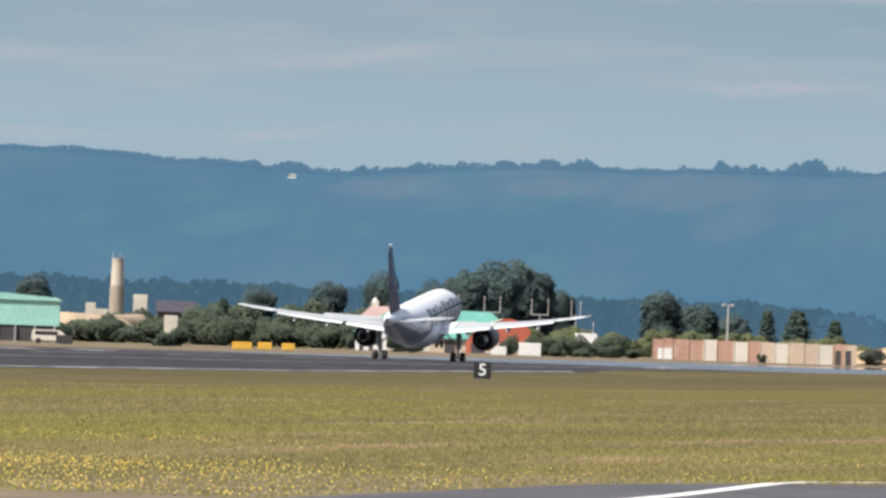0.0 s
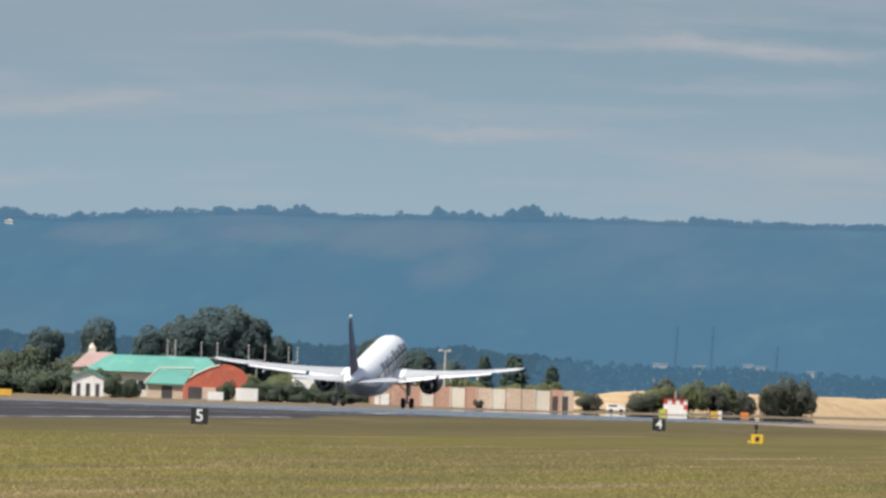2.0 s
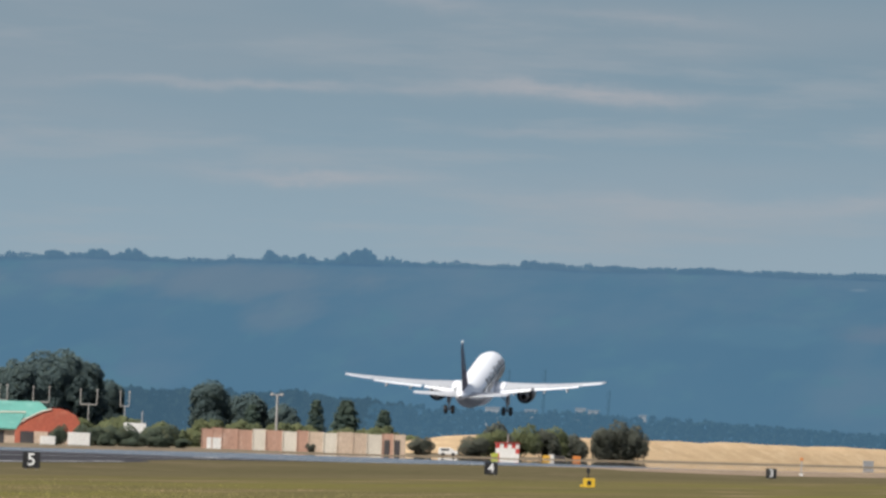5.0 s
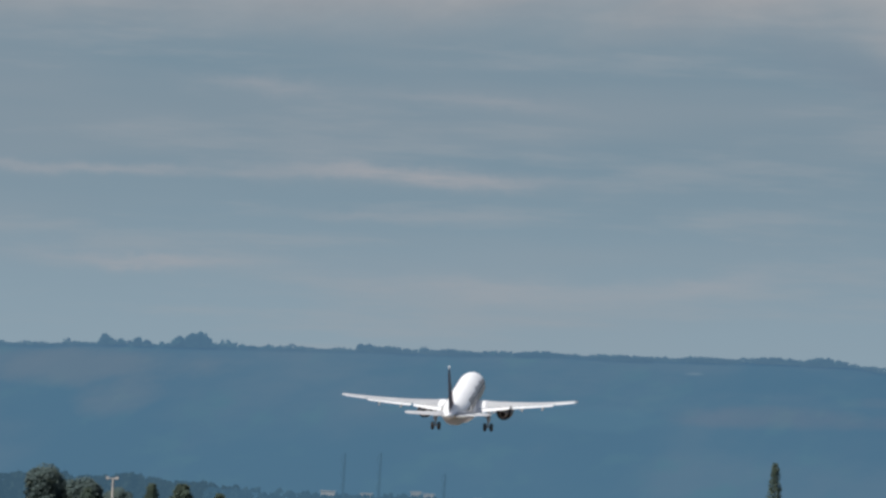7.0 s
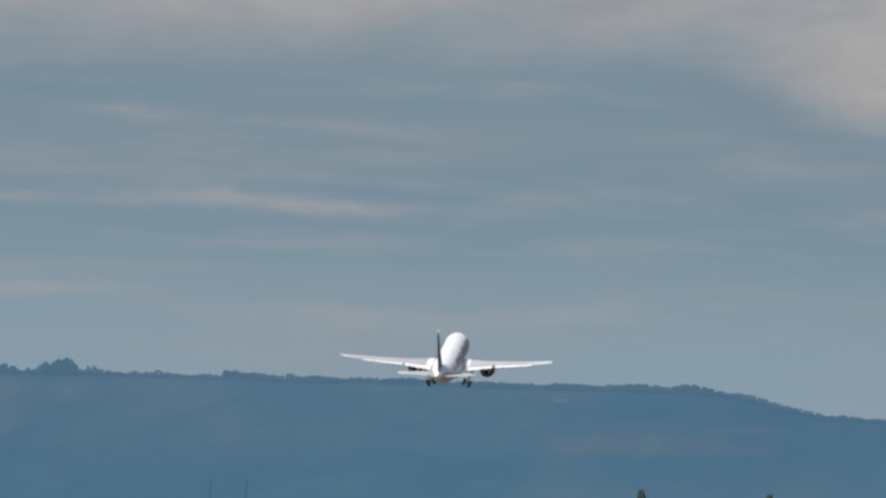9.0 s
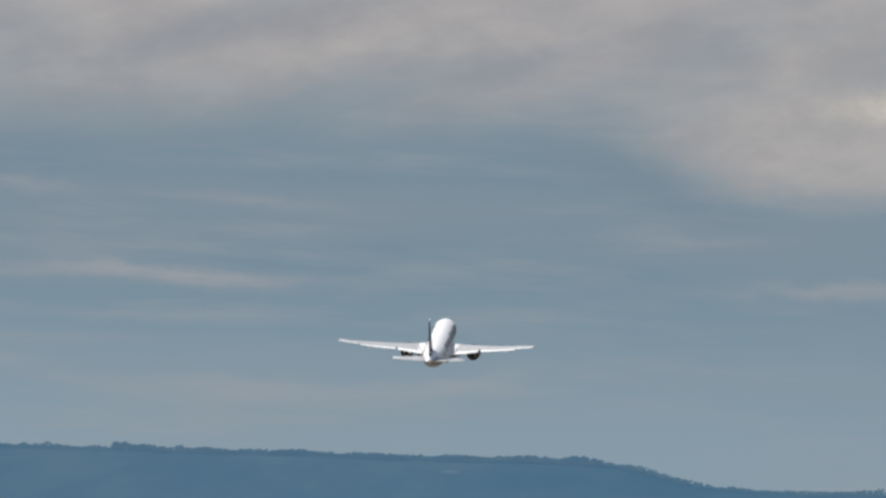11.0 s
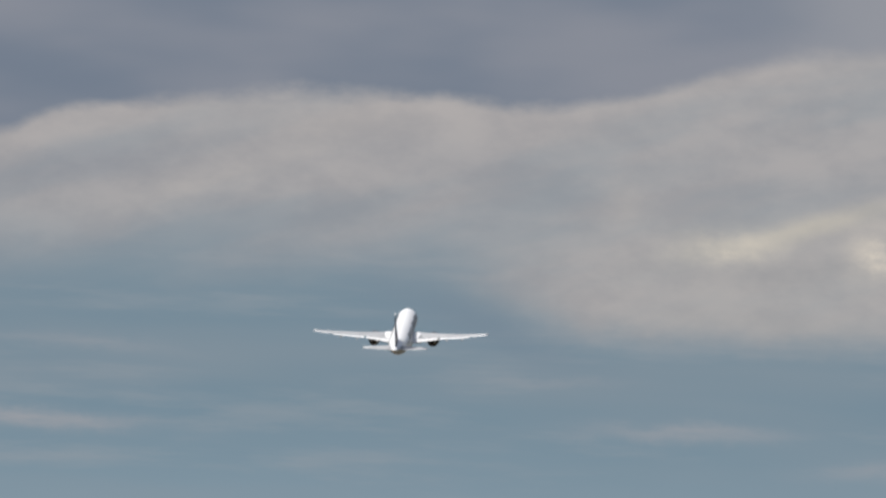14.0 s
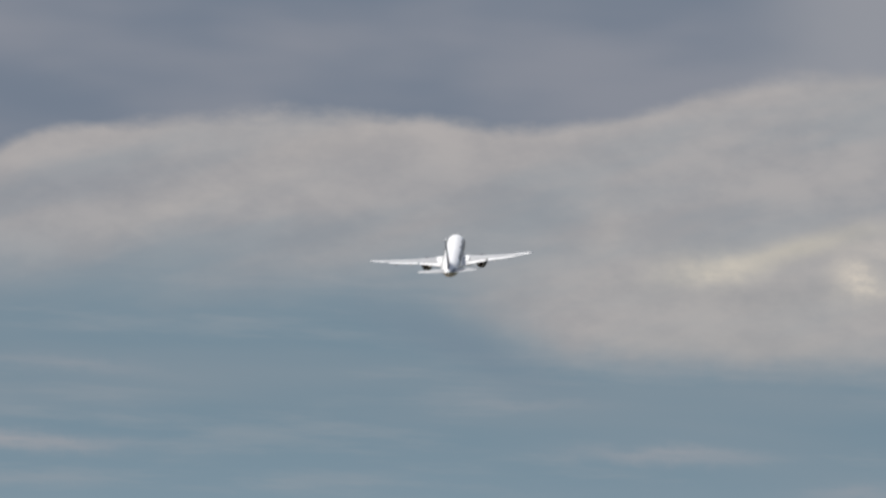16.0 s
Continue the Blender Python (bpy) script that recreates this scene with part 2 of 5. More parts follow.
# Tan base colour stands in for the levee reflected by hot air.
MIRAGE = surface("mirage_tint_asphalt", ((0.20, 0.165, 0.135), (0.17, 0.14, 0.115)), 0.15, 0.016, stretch=(1, 0.15, 1), grain=0.1, gloss=0.3, vary=0.012)
TAXI_ASPHALT = surface("taxiway_asphalt", ((0.100, 0.097, 0.106), (0.082, 0.080, 0.088), (0.12, 0.115, 0.12)), 0.3, 0.85, grain=0.3, gloss=0.05)
LINE_PAINT = surface("line_paint", ((0.74, 0.73, 0.70), (0.62, 0.61, 0.58)), 1.0, 0.7, gloss=0.1)
WORN_PAINT = surface("worn_paint", ((0.40, 0.40, 0.41), (0.17, 0.17, 0.18)), 0.3, 0.8, gloss=0.05)
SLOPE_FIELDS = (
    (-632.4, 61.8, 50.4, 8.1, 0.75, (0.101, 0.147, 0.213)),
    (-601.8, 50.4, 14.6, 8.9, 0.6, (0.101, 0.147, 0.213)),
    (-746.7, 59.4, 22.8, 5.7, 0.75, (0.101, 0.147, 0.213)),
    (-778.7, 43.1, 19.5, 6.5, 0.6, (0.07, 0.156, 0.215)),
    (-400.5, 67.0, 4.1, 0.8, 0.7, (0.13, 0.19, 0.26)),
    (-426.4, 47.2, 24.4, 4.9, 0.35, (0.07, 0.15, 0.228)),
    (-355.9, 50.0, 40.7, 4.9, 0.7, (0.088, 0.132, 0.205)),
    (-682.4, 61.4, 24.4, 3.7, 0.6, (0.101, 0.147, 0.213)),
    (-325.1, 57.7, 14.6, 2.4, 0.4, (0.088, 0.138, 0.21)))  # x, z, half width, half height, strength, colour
# The ridge's blue is air haze carried by its emission, not leaf colour.
HILL = surface("haze_glow_hillside", ((0.012, 0.022, 0.020), (0.022, 0.028, 0.024), (0.016, 0.030, 0.022)), 0.040, 1.0, stretch=(1, 0.06, 1.6), grain=0.0, spread=(0.46, 0.74), gloss=0.0, crest=(36, 60, (0.092, 0.146, 0.220)), fields=SLOPE_FIELDS,
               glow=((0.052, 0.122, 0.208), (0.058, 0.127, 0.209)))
# Crowns emit the same haze blue as the slope below them.
RIDGE_TREE = surface("haze_glow_ridge_trees", ((0.012, 0.026, 0.022), (0.02, 0.03, 0.025)), 0.05, 1.0, grain=0.0, up=0.9, gloss=0.0, glow=((0.068, 0.138, 0.215), (0.073, 0.142, 0.217)))
# Nearly black leaves; the visible blue is haze painted as emission.
FAR_WOOD = surface("haze_glow_woods", ((0.007, 0.011, 0.009), (0.006, 0.010, 0.008)), 0.06, 1.0, grain=0.0, per="island", even=0.04, gloss=0.0,
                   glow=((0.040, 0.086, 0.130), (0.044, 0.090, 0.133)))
# Paler haze emission for poplars, brush and radio masts.
HAZE_GLOW = surface("haze_glow_blue", ((0.008, 0.013, 0.011), (0.006, 0.010, 0.010)), 0.06, 1.0, grain=0.0, per="island", even=0.08, gloss=0.0,
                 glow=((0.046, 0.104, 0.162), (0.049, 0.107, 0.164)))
# Leaf colours raised and greyed, standing in for two kilometres of haze.
HAZED_LEAF = surface("hazed_broad_leaves", ((0.124, 0.172, 0.170), (0.114, 0.160, 0.160), (0.142, 0.182, 0.150)), 0.6, 0.9, grain=0.0, per="island", even=0.08, gloss=0.0, leaf=0.4, up=0.9)
SHRUB = surface("hazed_shrub_leaves", ((0.140, 0.172, 0.122), (0.122, 0.156, 0.120), (0.172, 0.180, 0.112)), 0.6, 0.9, grain=0.0, per="island", even=0.08, gloss=0.0, leaf=0.4, up=0.9)
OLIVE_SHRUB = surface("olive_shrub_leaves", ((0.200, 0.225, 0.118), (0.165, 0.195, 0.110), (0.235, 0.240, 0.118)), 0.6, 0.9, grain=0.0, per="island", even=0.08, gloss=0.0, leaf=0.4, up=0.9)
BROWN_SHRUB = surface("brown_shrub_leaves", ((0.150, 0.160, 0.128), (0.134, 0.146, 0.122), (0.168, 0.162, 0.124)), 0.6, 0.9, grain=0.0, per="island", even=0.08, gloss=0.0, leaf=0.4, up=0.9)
NEEDLE = surface("hazed_needles", ((0.090, 0.128, 0.108), (0.104, 0.138, 0.106)), 0.6, 0.9, grain=0.0, per="island", even=0.08, gloss=0.0, leaf=0.4, up=0.9)
BARK = surface("bark", ((0.10, 0.075, 0.055), (0.07, 0.055, 0.04)), 2.0, 0.9, bump=0.02)
WHITE_PAINT = surface("aircraft_white", ((0.80, 0.81, 0.82), (0.76, 0.77, 0.79)), 0.25, 0.32, grain=0.05)
FLAP_WHITE = surface("flap_white", ((0.74, 0.75, 0.76), (0.68, 0.69, 0.71)), 0.4, 0.4, grain=0.08)
WING_GREY = surface("wing_grey", ((0.43, 0.445, 0.46), (0.37, 0.38, 0.40)), 0.4, 0.4, grain=0.08)
# Belly grey tinted blue to cancel warm light bounced off the meadow.
BELLY = surface("belly_grey", ((0.31, 0.335, 0.37), (0.25, 0.27, 0.30)), 0.5, 0.45, grain=0.1)
BARE_METAL = surface("bare_metal", ((0.50, 0.50, 0.52), (0.38, 0.37, 0.38)), 1.0, 0.35, 0.9)
NACELLE = surface("nacelle_paint", ((0.045, 0.045, 0.055), (0.065, 0.062, 0.07)), 0.8, 0.45)
SOOT = surface("sooty_metal", ((0.012, 0.012, 0.013), (0.02, 0.019, 0.019)), 2.0, 0.7, 0.3)
TYRE = surface("tyre_rubber", ((0.018, 0.018, 0.019), (0.028, 0.027, 0.027)), 3.0, 0.85)
GEAR_GREY = surface("gear_grey", ((0.30, 0.31, 0.33), (0.20, 0.20, 0.22)), 2.0, 0.5, 0.3)
TITLE_SHADE_GREY = surface("title_shade_grey", ((0.20, 0.19, 0.185), (0.16, 0.152, 0.15)), 1.0, 0.4)
DARK_GLASS = surface("dark_glass", ((0.02, 0.025, 0.03), (0.03, 0.035, 0.04)), 1.0, 0.12)
FIN_DARK = surface("fin_livery_dark", ((0.088, 0.078, 0.120), (0.110, 0.092, 0.126), (0.165, 0.130, 0.120)), 0.9, 0.6, spread=(0.4, 0.6), gloss=0.2)
# Blue set near the ridge's tone so the fin blends in from the camera.
FIN_BLUE = surface("fin_upper_blue", ((0.110, 0.180, 0.260), (0.095, 0.155, 0.23)), 0.9, 0.6, gloss=0.2)
SIGN_BLACK = surface("sign_black", ((0.014, 0.014, 0.015), (0.022, 0.022, 0.024)), 2.0, 0.5)
SIGN_WHITE = surface("sign_white", ((0.80, 0.80, 0.78), (0.72, 0.72, 0.70)), 2.0, 0.5)
SIGN_YELLOW = surface("sign_yellow", ((0.72, 0.47, 0.03), (0.64, 0.41, 0.03)), 2.0, 0.5)
STEEL = surface("galvanised_steel", ((0.42, 0.43, 0.44), (0.33, 0.34, 0.35)), 2.0, 0.5, 0.5)
# Walls emit a little blue in place of haze before them.
FAR_PALE = surface("haze_glow_walls", ((0.22, 0.22, 0.22), (0.18, 0.18, 0.18)), 0.3, 0.9, gloss=0.0, glow=((0.03, 0.07, 0.11), (0.03, 0.07, 0.11)))
PALE_STEEL = surface("pale_painted_steel", ((0.40, 0.38, 0.36), (0.34, 0.325, 0.31)), 2.0, 0.6)
CONCRETE = surface("concrete", ((0.46, 0.42, 0.37), (0.38, 0.35, 0.31)), 0.5, 0.85, bump=0.02)
TOWER_TAN = surface("tower_tan", ((0.50, 0.43, 0.35), (0.42, 0.36, 0.30)), 0.4, 0.85, bump=0.02)
TOWER_DARK = surface("tower_brown", ((0.32, 0.265, 0.215), (0.26, 0.215, 0.175)), 0.4, 0.85, bump=0.02)
TEAL_ROOF = surface("teal_roof", ((0.115, 0.330, 0.270), (0.095, 0.285, 0.235), (0.16, 0.37, 0.31)), 0.4, 0.5)
RED_PANEL = surface("red_cladding", ((0.42, 0.105, 0.060), (0.36, 0.085, 0.050), (0.46, 0.14, 0.085)), 0.4, 0.6)
DARK_ROOF = surface("slate_purple_roof", ((0.055, 0.048, 0.062), (0.042, 0.038, 0.050)), 0.5, 0.8)
PINK_ROOF = surface("hazed_pink_roof", ((0.40, 0.275, 0.25), (0.34, 0.235, 0.215)), 0.5, 0.75)
PALE_TEAL = surface("pale_teal_cladding", ((0.30, 0.56, 0.48), (0.25, 0.49, 0.42), (0.36, 0.60, 0.53)), 0.4, 0.6)
CREAM_WALL = surface("cream_wall", ((0.62, 0.57, 0.48), (0.54, 0.49, 0.41)), 0.5, 0.8)
TAN_PANEL = surface("tan_panel", ((0.52, 0.405, 0.305), (0.46, 0.355, 0.27), (0.57, 0.455, 0.35)), 0.5, 0.8, stretch=(1, 1, 0.4))
RUST_PANEL = surface("rust_panel", ((0.43, 0.255, 0.185), (0.38, 0.225, 0.165), (0.48, 0.315, 0.24)), 0.5, 0.8, stretch=(1, 1, 0.4))
# Near-black paints the shade inside openings; also colours the bin and cabinet.
DARK_FILL = surface("dark_fill", ((0.045, 0.042, 0.045), (0.07, 0.062, 0.06)), 1.0, 0.7)
WHITE_WALL = surface("white_wall", ((0.74, 0.73, 0.70), (0.64, 0.63, 0.60)), 0.5, 0.75)
YELLOW_PAINT = surface("yellow_paint", ((0.70, 0.42, 0.06), (0.60, 0.35, 0.05)), 1.0, 0.55)
ORANGE_PAINT = surface("orange_paint", ((0.68, 0.24, 0.05), (0.58, 0.20, 0.04)), 1.0, 0.55)
RED_PAINT = surface("red_paint", ((0.56, 0.07, 0.06), (0.48, 0.06, 0.05)), 1.0, 0.5)
LIME_PAINT = surface("lime_paint", ((0.45, 0.50, 0.08), (0.38, 0.42, 0.07)), 1.0, 0.5)
EARTH = surface("bare_earth", ((0.40, 0.30, 0.20), (0.33, 0.25, 0.17)), 0.4, 0.95, bump=0.1)
FEATHER = surface("dark_feathers", ((0.03, 0.03, 0.032), (0.05, 0.048, 0.045)), 8.0, 0.7)


# ---------------------------------------------------------------- mesh helpers
def mesh_of(name, bm, material, smooth=False):
    me = bpy.data.meshes.new(name)
    bmesh.ops.recalc_face_normals(bm, faces=bm.faces[:])
    bm.to_mesh(me)
    bm.free()
    me.materials.append(material)
    if smooth:
        me.shade_smooth()
    return me


def part(name, bm, material, parent=None, label="", smooth=False):
    ob = new(name, mesh_of(name, bm, material, smooth))
    ob.parent = parent
    return tagged(ob, label)


def thing(name, at, label, category, group="", kind=""):
    ob = new(name)
    ob.matrix_world = at
    return tagged(ob, label, category, group, kind)


def box(bm, x0, x1, y0, y1, z0, z1, m=None):
    made = bmesh.ops.create_cube(bm, size=1.0, matrix=(m or Matrix()) @ Matrix.Translation(((x0 + x1) / 2, (y0 + y1) / 2, (z0 + z1) / 2)) @ Matrix.Diagonal((x1 - x0, y1 - y0, z1 - z0, 1)))
    return made["verts"]


def rounded(x0, x1, y0, y1, z0, z1, r=0.03, m=None):
    bm = bmesh.new()
    box(bm, x0, x1, y0, y1, z0, z1, m)
    bmesh.ops.bevel(bm, geom=bm.edges[:], offset=r, segments=2, affect="EDGES")
    return bm


def rod(bm, a, b, r0, r1=None, sides=8):
    a, b = Vector(a), Vector(b)
    m = Matrix.Translation((a + b) / 2) @ (b - a).to_track_quat("Z", "Y").to_matrix().to_4x4()
    bmesh.ops.create_cone(bm, cap_ends=True, segments=sides, radius1=r0, radius2=r0 if r1 is None else r1, depth=(b - a).length, matrix=m)


def loft(bm, rings, cap=True):
    """Skins a row of rings of equal point counts."""
    rows = [[bm.verts.new(p) for p in ring] for ring in rings]
    for a, b in zip(rows, rows[1:]):
        for i in range(len(a)):
            j = (i + 1) % len(a)
            bm.faces.new((a[i], a[j], b[j], b[i]))
    if cap:
        bm.faces.new(rows[0])
        bm.faces.new(rows[-1])
    return bm


def prism(bm, outline, y0, y1):
    """An outline in x and z, drawn out along y."""
    return loft(bm, [[(x, y0, z) for x, z in outline], [(x, y1, z) for x, z in outline]])


# ---------------------------------------------------------------- ground, runway, taxiway
def rise(x):
    """Height of the land across the field: level meadow, then a low bank up to the runway, shaped to fit the camera's
    view.
    """
    f = min(max((-142.5 - x) / 15.5, 0.0), 1.0)
    return 0.86 * f * f * (3 - 2 * f)


def strip(bm, xs, ys, lift=0.0):
    grid = [[bm.verts.new((x, y, rise(x) + lift)) for x in xs] for y in ys]
    for a, b in zip(grid, grid[1:]):
        for i in range(len(xs) - 1):
            bm.faces.new((a[i], a[i + 1], b[i + 1], b[i]))
    return bm


BANK = [-142.5 - 15.5 * i / 8 for i in range(9)]
PAVED = [-222, -205, -190, -172, -158]
ys = [-6000, -2000, -500, 0, 200, 400, 700, 1100, 1600, 2200, 3000, 4000, 6000]
ground = part("ground", strip(bmesh.new(), [-6000, -3000, -1200, -500, -300, -230] + BANK[::-1] + [-120, -80, -40, 0, 60, 300, 1500, 6000], ys), MEADOW)
tagged(ground, "olive summer meadow with dry tan patches round the runway", "grass field", kind="structure")
runway = part("runway", strip(bmesh.new(), PAVED, [300, 600, 900, 1250], 0.03), ASPHALT)
tagged(runway, "grey asphalt runway with worn white edge line", "runway", kind="structure")
bm = bmesh.new()
strip(bm, [-160.8, -160.0], [300 + 60 * i for i in range(52)], 0.055)
part("edge_line", bm, WORN_PAINT, runway, "worn white painted edge line")
bm = bmesh.new()
strip(bm, [-207.5, -206.6], [300 + 60 * i for i in range(52)], 0.055)
part("edge_line", bm, WORN_PAINT, runway)
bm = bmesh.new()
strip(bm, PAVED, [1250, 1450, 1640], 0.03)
part("glossy_stretch", bm, GLOSSY_ASPHALT, runway, "far stretch of the runway, glossed to imitate a heat mirage")
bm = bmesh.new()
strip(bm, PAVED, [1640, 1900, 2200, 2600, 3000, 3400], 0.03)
part("mirage_stretch", bm, MIRAGE, runway, "far end of the runway, tan and mirror-smooth in place of a mirage")
# White patches placed to fit the camera's view.
for x0, y0, long in ((-206, 1058, 14), (-206, 1096, 17), (-170, 1215, 16)):
    bm = bmesh.new()
    strip(bm, [x0, x0 + 2.4], [y0, y0 + long], 0.06)
    part("white_patch", bm, LINE_PAINT, runway, "white patch on the runway surface")
stripe = bmesh.new()
strip(stripe, [-185.45, -184.55], [0, 36], 0.055)
stripe = mesh_of("centre_stripe", stripe, WORN_PAINT)
for i in range(48):
    ob = new("centre_stripe", stripe)
    ob.parent, ob.location = runway, (0, 420 + 61 * i, 0)

bm = strip(bmesh.new(), [-300, -260, -222.2], [600, 1000, 1500, 2000, 3000, 4200], 0.02)
tagged(part("verge", bm, VERGE), "dry tan grass and bare earth beyond the runway", "verge", kind="structure")

bm = strip(bmesh.new(), [-157.9] + BANK[-2::-1] + [-136, -127], [200, 600, 1000, 1400, 1800, 2400, 3200, 4200], 0.015)
tagged(part("mown_strip", bm, MOWN), "short brown-olive mown grass beside the runway", "grass strip", kind="structure")
bm = bmesh.new()
ends = [(300, -148.0), (600, -148.0), (900, -149.0), (1050, -152.0), (1200, -157.7)]
rows = [[bm.verts.new((x, y, rise(x) + 0.03)) for x in (-157.9 + (e + 157.9) * k / 6 for k in range(7))] for y, e in ends]
for a, b in zip(rows, rows[1:]):
    for k in range(6):
        bm.faces.new((a[k], a[k + 1], b[k + 1], b[k]))
shoulder = tagged(part("shoulder", bm, ASPHALT), "grey paved runway shoulder", "runway shoulder", kind="structure")
bm = bmesh.new()
rows = [[bm.verts.new((x, y, rise(x) + 0.05)) for x in (e - 0.3, e - 0.55, e - 0.8)] for y, e in ((300, -148.0), (600, -148.0), (900, -149.0), (980, -150.6), (1050, -152.0))]
for a, b in zip(rows, rows[1:]):
    for k in range(2):
        bm.faces.new((a[k], a[k + 1], b[k + 1], b[k]))
part("shoulder_line", bm, WORN_PAINT, shoulder, "worn white line along the paved edge")

# Strip fitted to the camera's view; its colour paints the mirage's pale band.
bm = bmesh.new()
ends = [(1420, -157.8), (1480, -152.0), (1600, -149.0), (2000, -148.5), (2800, -148.5), (4200, -148.5)]
rows = [[bm.verts.new((x, y, rise(x) + 0.04)) for x in (-157.95 + (e + 157.95) * k / 6 for k in range(7))] for y, e in ends]
for a, b in zip(rows, rows[1:]):
    for k in range(6):
        bm.faces.new((a[k], a[k + 1], b[k + 1], b[k]))
tagged(part("mirage_tan_strip", bm, MIRAGE_TAN), "pale pinkish strip standing in for mirage reflection beside the far runway", "sand strip", kind="structure")

# rounded corner of a taxiway beside the camera
corner = [(-39.7, -200), (-39.7, 272)] + [(-39.7 + 22 * (1 - math.cos(a)), 272 + 39 * math.sin(a)) for a in (radians(6 * i) for i in range(1, 16))] + [(60, 311), (60, -200)]
bm = bmesh.new()
bm.faces.new([bm.verts.new((x, y, 0.035)) for x, y in corner])
bmesh.ops.extrude_face_region(bm, geom=bm.faces[:])
for v in list(bm.verts)[:len(corner)]:
    v.co.z = -0.1
fringe_rows = []
for k, (x, y) in enumerate(corner[:17]):
    f = max(k - 1, 0) / 15
    far = 8.5 * (1 - f) + 1.2 * f
    out = Vector((-math.cos(f * 1.35), math.sin(f * 1.35)))
    fringe_rows.append([(x + out.x * q * far, y + out.y * q * far, 0.012) for q in (-0.1, 0.5 + 0.2 * noise.noise((k * 0.9, 1, 0)), 1.0 + 0.3 * noise.noise((k * 0.7, 5, 0)))])
fringe_rows.insert(1, [(x, 240, z) for x, y, z in fringe_rows[0]])
dry = bmesh.new()
rows = [[dry.verts.new(p) for p in r] for r in fringe_rows]
for a, b in zip(rows, rows[1:]):
    for k in range(2):
        dry.faces.new((a[k], a[k + 1], b[k + 1], b[k]))
tagged(part("dry_fringe", dry, VERGE), "brown dry grass along the edge of the taxiway", "grass strip", kind="structure")
taxiway = tagged(part("taxiway", bm, TAXI_ASPHALT), "dark grey taxiway asphalt with a painted curve", "taxiway", kind="structure")
bm = bmesh.new()
mid = [(-35.0, 245), (-35.7, 262), (-36.7, 279), (-37.4, 291), (-37.3, 298), (-35.5, 303.5), (-31, 307.2), (-22, 309.2), (0, 309.6)]
line = []
for i in range(len(mid) - 1):
    a, b = Vector(mid[max(i - 1, 0)]), Vector(mid[min(i + 2, len(mid) - 1)])
    for k in range(4):
        p = Vector(mid[i]).lerp(Vector(mid[i + 1]), k / 4)
        line.append((p, Vector((b.y - a.y, a.x - b.x)).normalized()))
left = [bm.verts.new((*(p - n * 0.24), 0.045)) for p, n in line]
right = [bm.verts.new((*(p + n * 0.24), 0.045)) for p, n in line]
for i in range(len(line) - 1):
    bm.faces.new((left[i], right[i], right[i + 1], left[i + 1]))
part("painted_curve", bm, LINE_PAINT, taxiway, "white painted guide line")


# ---------------------------------------------------------------- hills and distance
def ridge(a):
    """Elevation of the skyline in degrees at heading a."""
    s = lambda lo, hi: (lambda f: f * f * (3 - 2 * f))(min(max((a - lo) / (hi - lo), 0), 1))
    e = 0.752 + 0.092 * s(3.62, 4.2) - 0.058 * s(8.2, 9.5) + 0.03 * s(10.1, 10.5) - 0.12 * s(12, 16) - 0.1 * (1 - s(-3, 2.5)) - 0.018 * s(7.7, 8.0) + 0.018 * s(9.6, 9.9)
    return e + 0.022 * (noise.noise((a * 1.3, 0.3, 0)) + 0.5 * noise.noise((a * 4.1, 3.3, 0)))


def polar(a, d, z):
    return (-d * math.sin(radians(a)), d * math.cos(radians(a)), z)


bm = bmesh.new()
R0, R1, rows_n = 4300.0, 4760.0, 16
heads = [-40 + i * 0.5 for i in range(80)] + [i * 0.1 for i in range(140)] + [14 + i * 0.5 for i in range(93)]
grid = []
for a in heads:
    top = EYE[2] + R1 * math.tan(radians(ridge(a) - 0.012))
    col = []
    for k in range(rows_n + 1):
        f = k / rows_n
        wob = noise.noise((a * 1.1, f * 2.5, 5.0)) * 60 * f * (1 - f) * 2
        col.append(bm.verts.new(polar(a, R0 + (R1 - R0) * f + wob, 0.5 + (top - 0.5) * f ** 0.8)))
    col.append(bm.verts.new(polar(a, R1 + 150, -20)))
    grid.append(col)
for p, q in zip(grid, grid[1:]):
    for k in range(rows_n + 1):
        bm.faces.new((p[k], q[k], q[k + 1], p[k + 1]))
tagged(part("backdrop", bm, HILL, smooth=True), "long wooded ridge behind the airfield, blue haze put in as glow", "hills", kind="structure")


def quads(name, centres, size, material, flat_z=1.0, seed=1, outward=None):
    """Many small bent leaf clumps in one mesh."""
    g = np.random.default_rng(seed)
    c = np.asarray(centres, dtype=float)
    n = len(c)
    u = g.normal(size=(n, 3))
    face = g.normal(size=(n, 3))
    if outward is not None:  # leaves that lie in the surface of the crown
        face = face * 0.45 + np.asarray(outward)
        u = np.cross(face, u)
    u /= np.linalg.norm(u, axis=1)[:, None]
    v = np.cross(u, face)
    v /= np.linalg.norm(v, axis=1)[:, None]
    s = (np.broadcast_to(np.asarray(size, dtype=float), (n,)) * g.uniform(0.55, 1.3, n))[:, None]
    u, v = u * s, v * s * 0.8
    u[:, 2] *= flat_z
    v[:, 2] *= flat_z
    bend = np.cross(u, v) / s * 0.35
    co = np.stack([c - u - v, c + u - v * 0.7 + bend, c + u * 0.8 + v, c - u * 0.9 + v + bend], 1).reshape(-1, 3)
    me = bpy.data.meshes.new(name)
    me.from_pydata(co.tolist(), [], np.arange(4 * n).reshape(-1, 4).tolist())
    me.materials.append(material)
    return me


g = np.random.default_rng(4)
pts, sizes = [], []
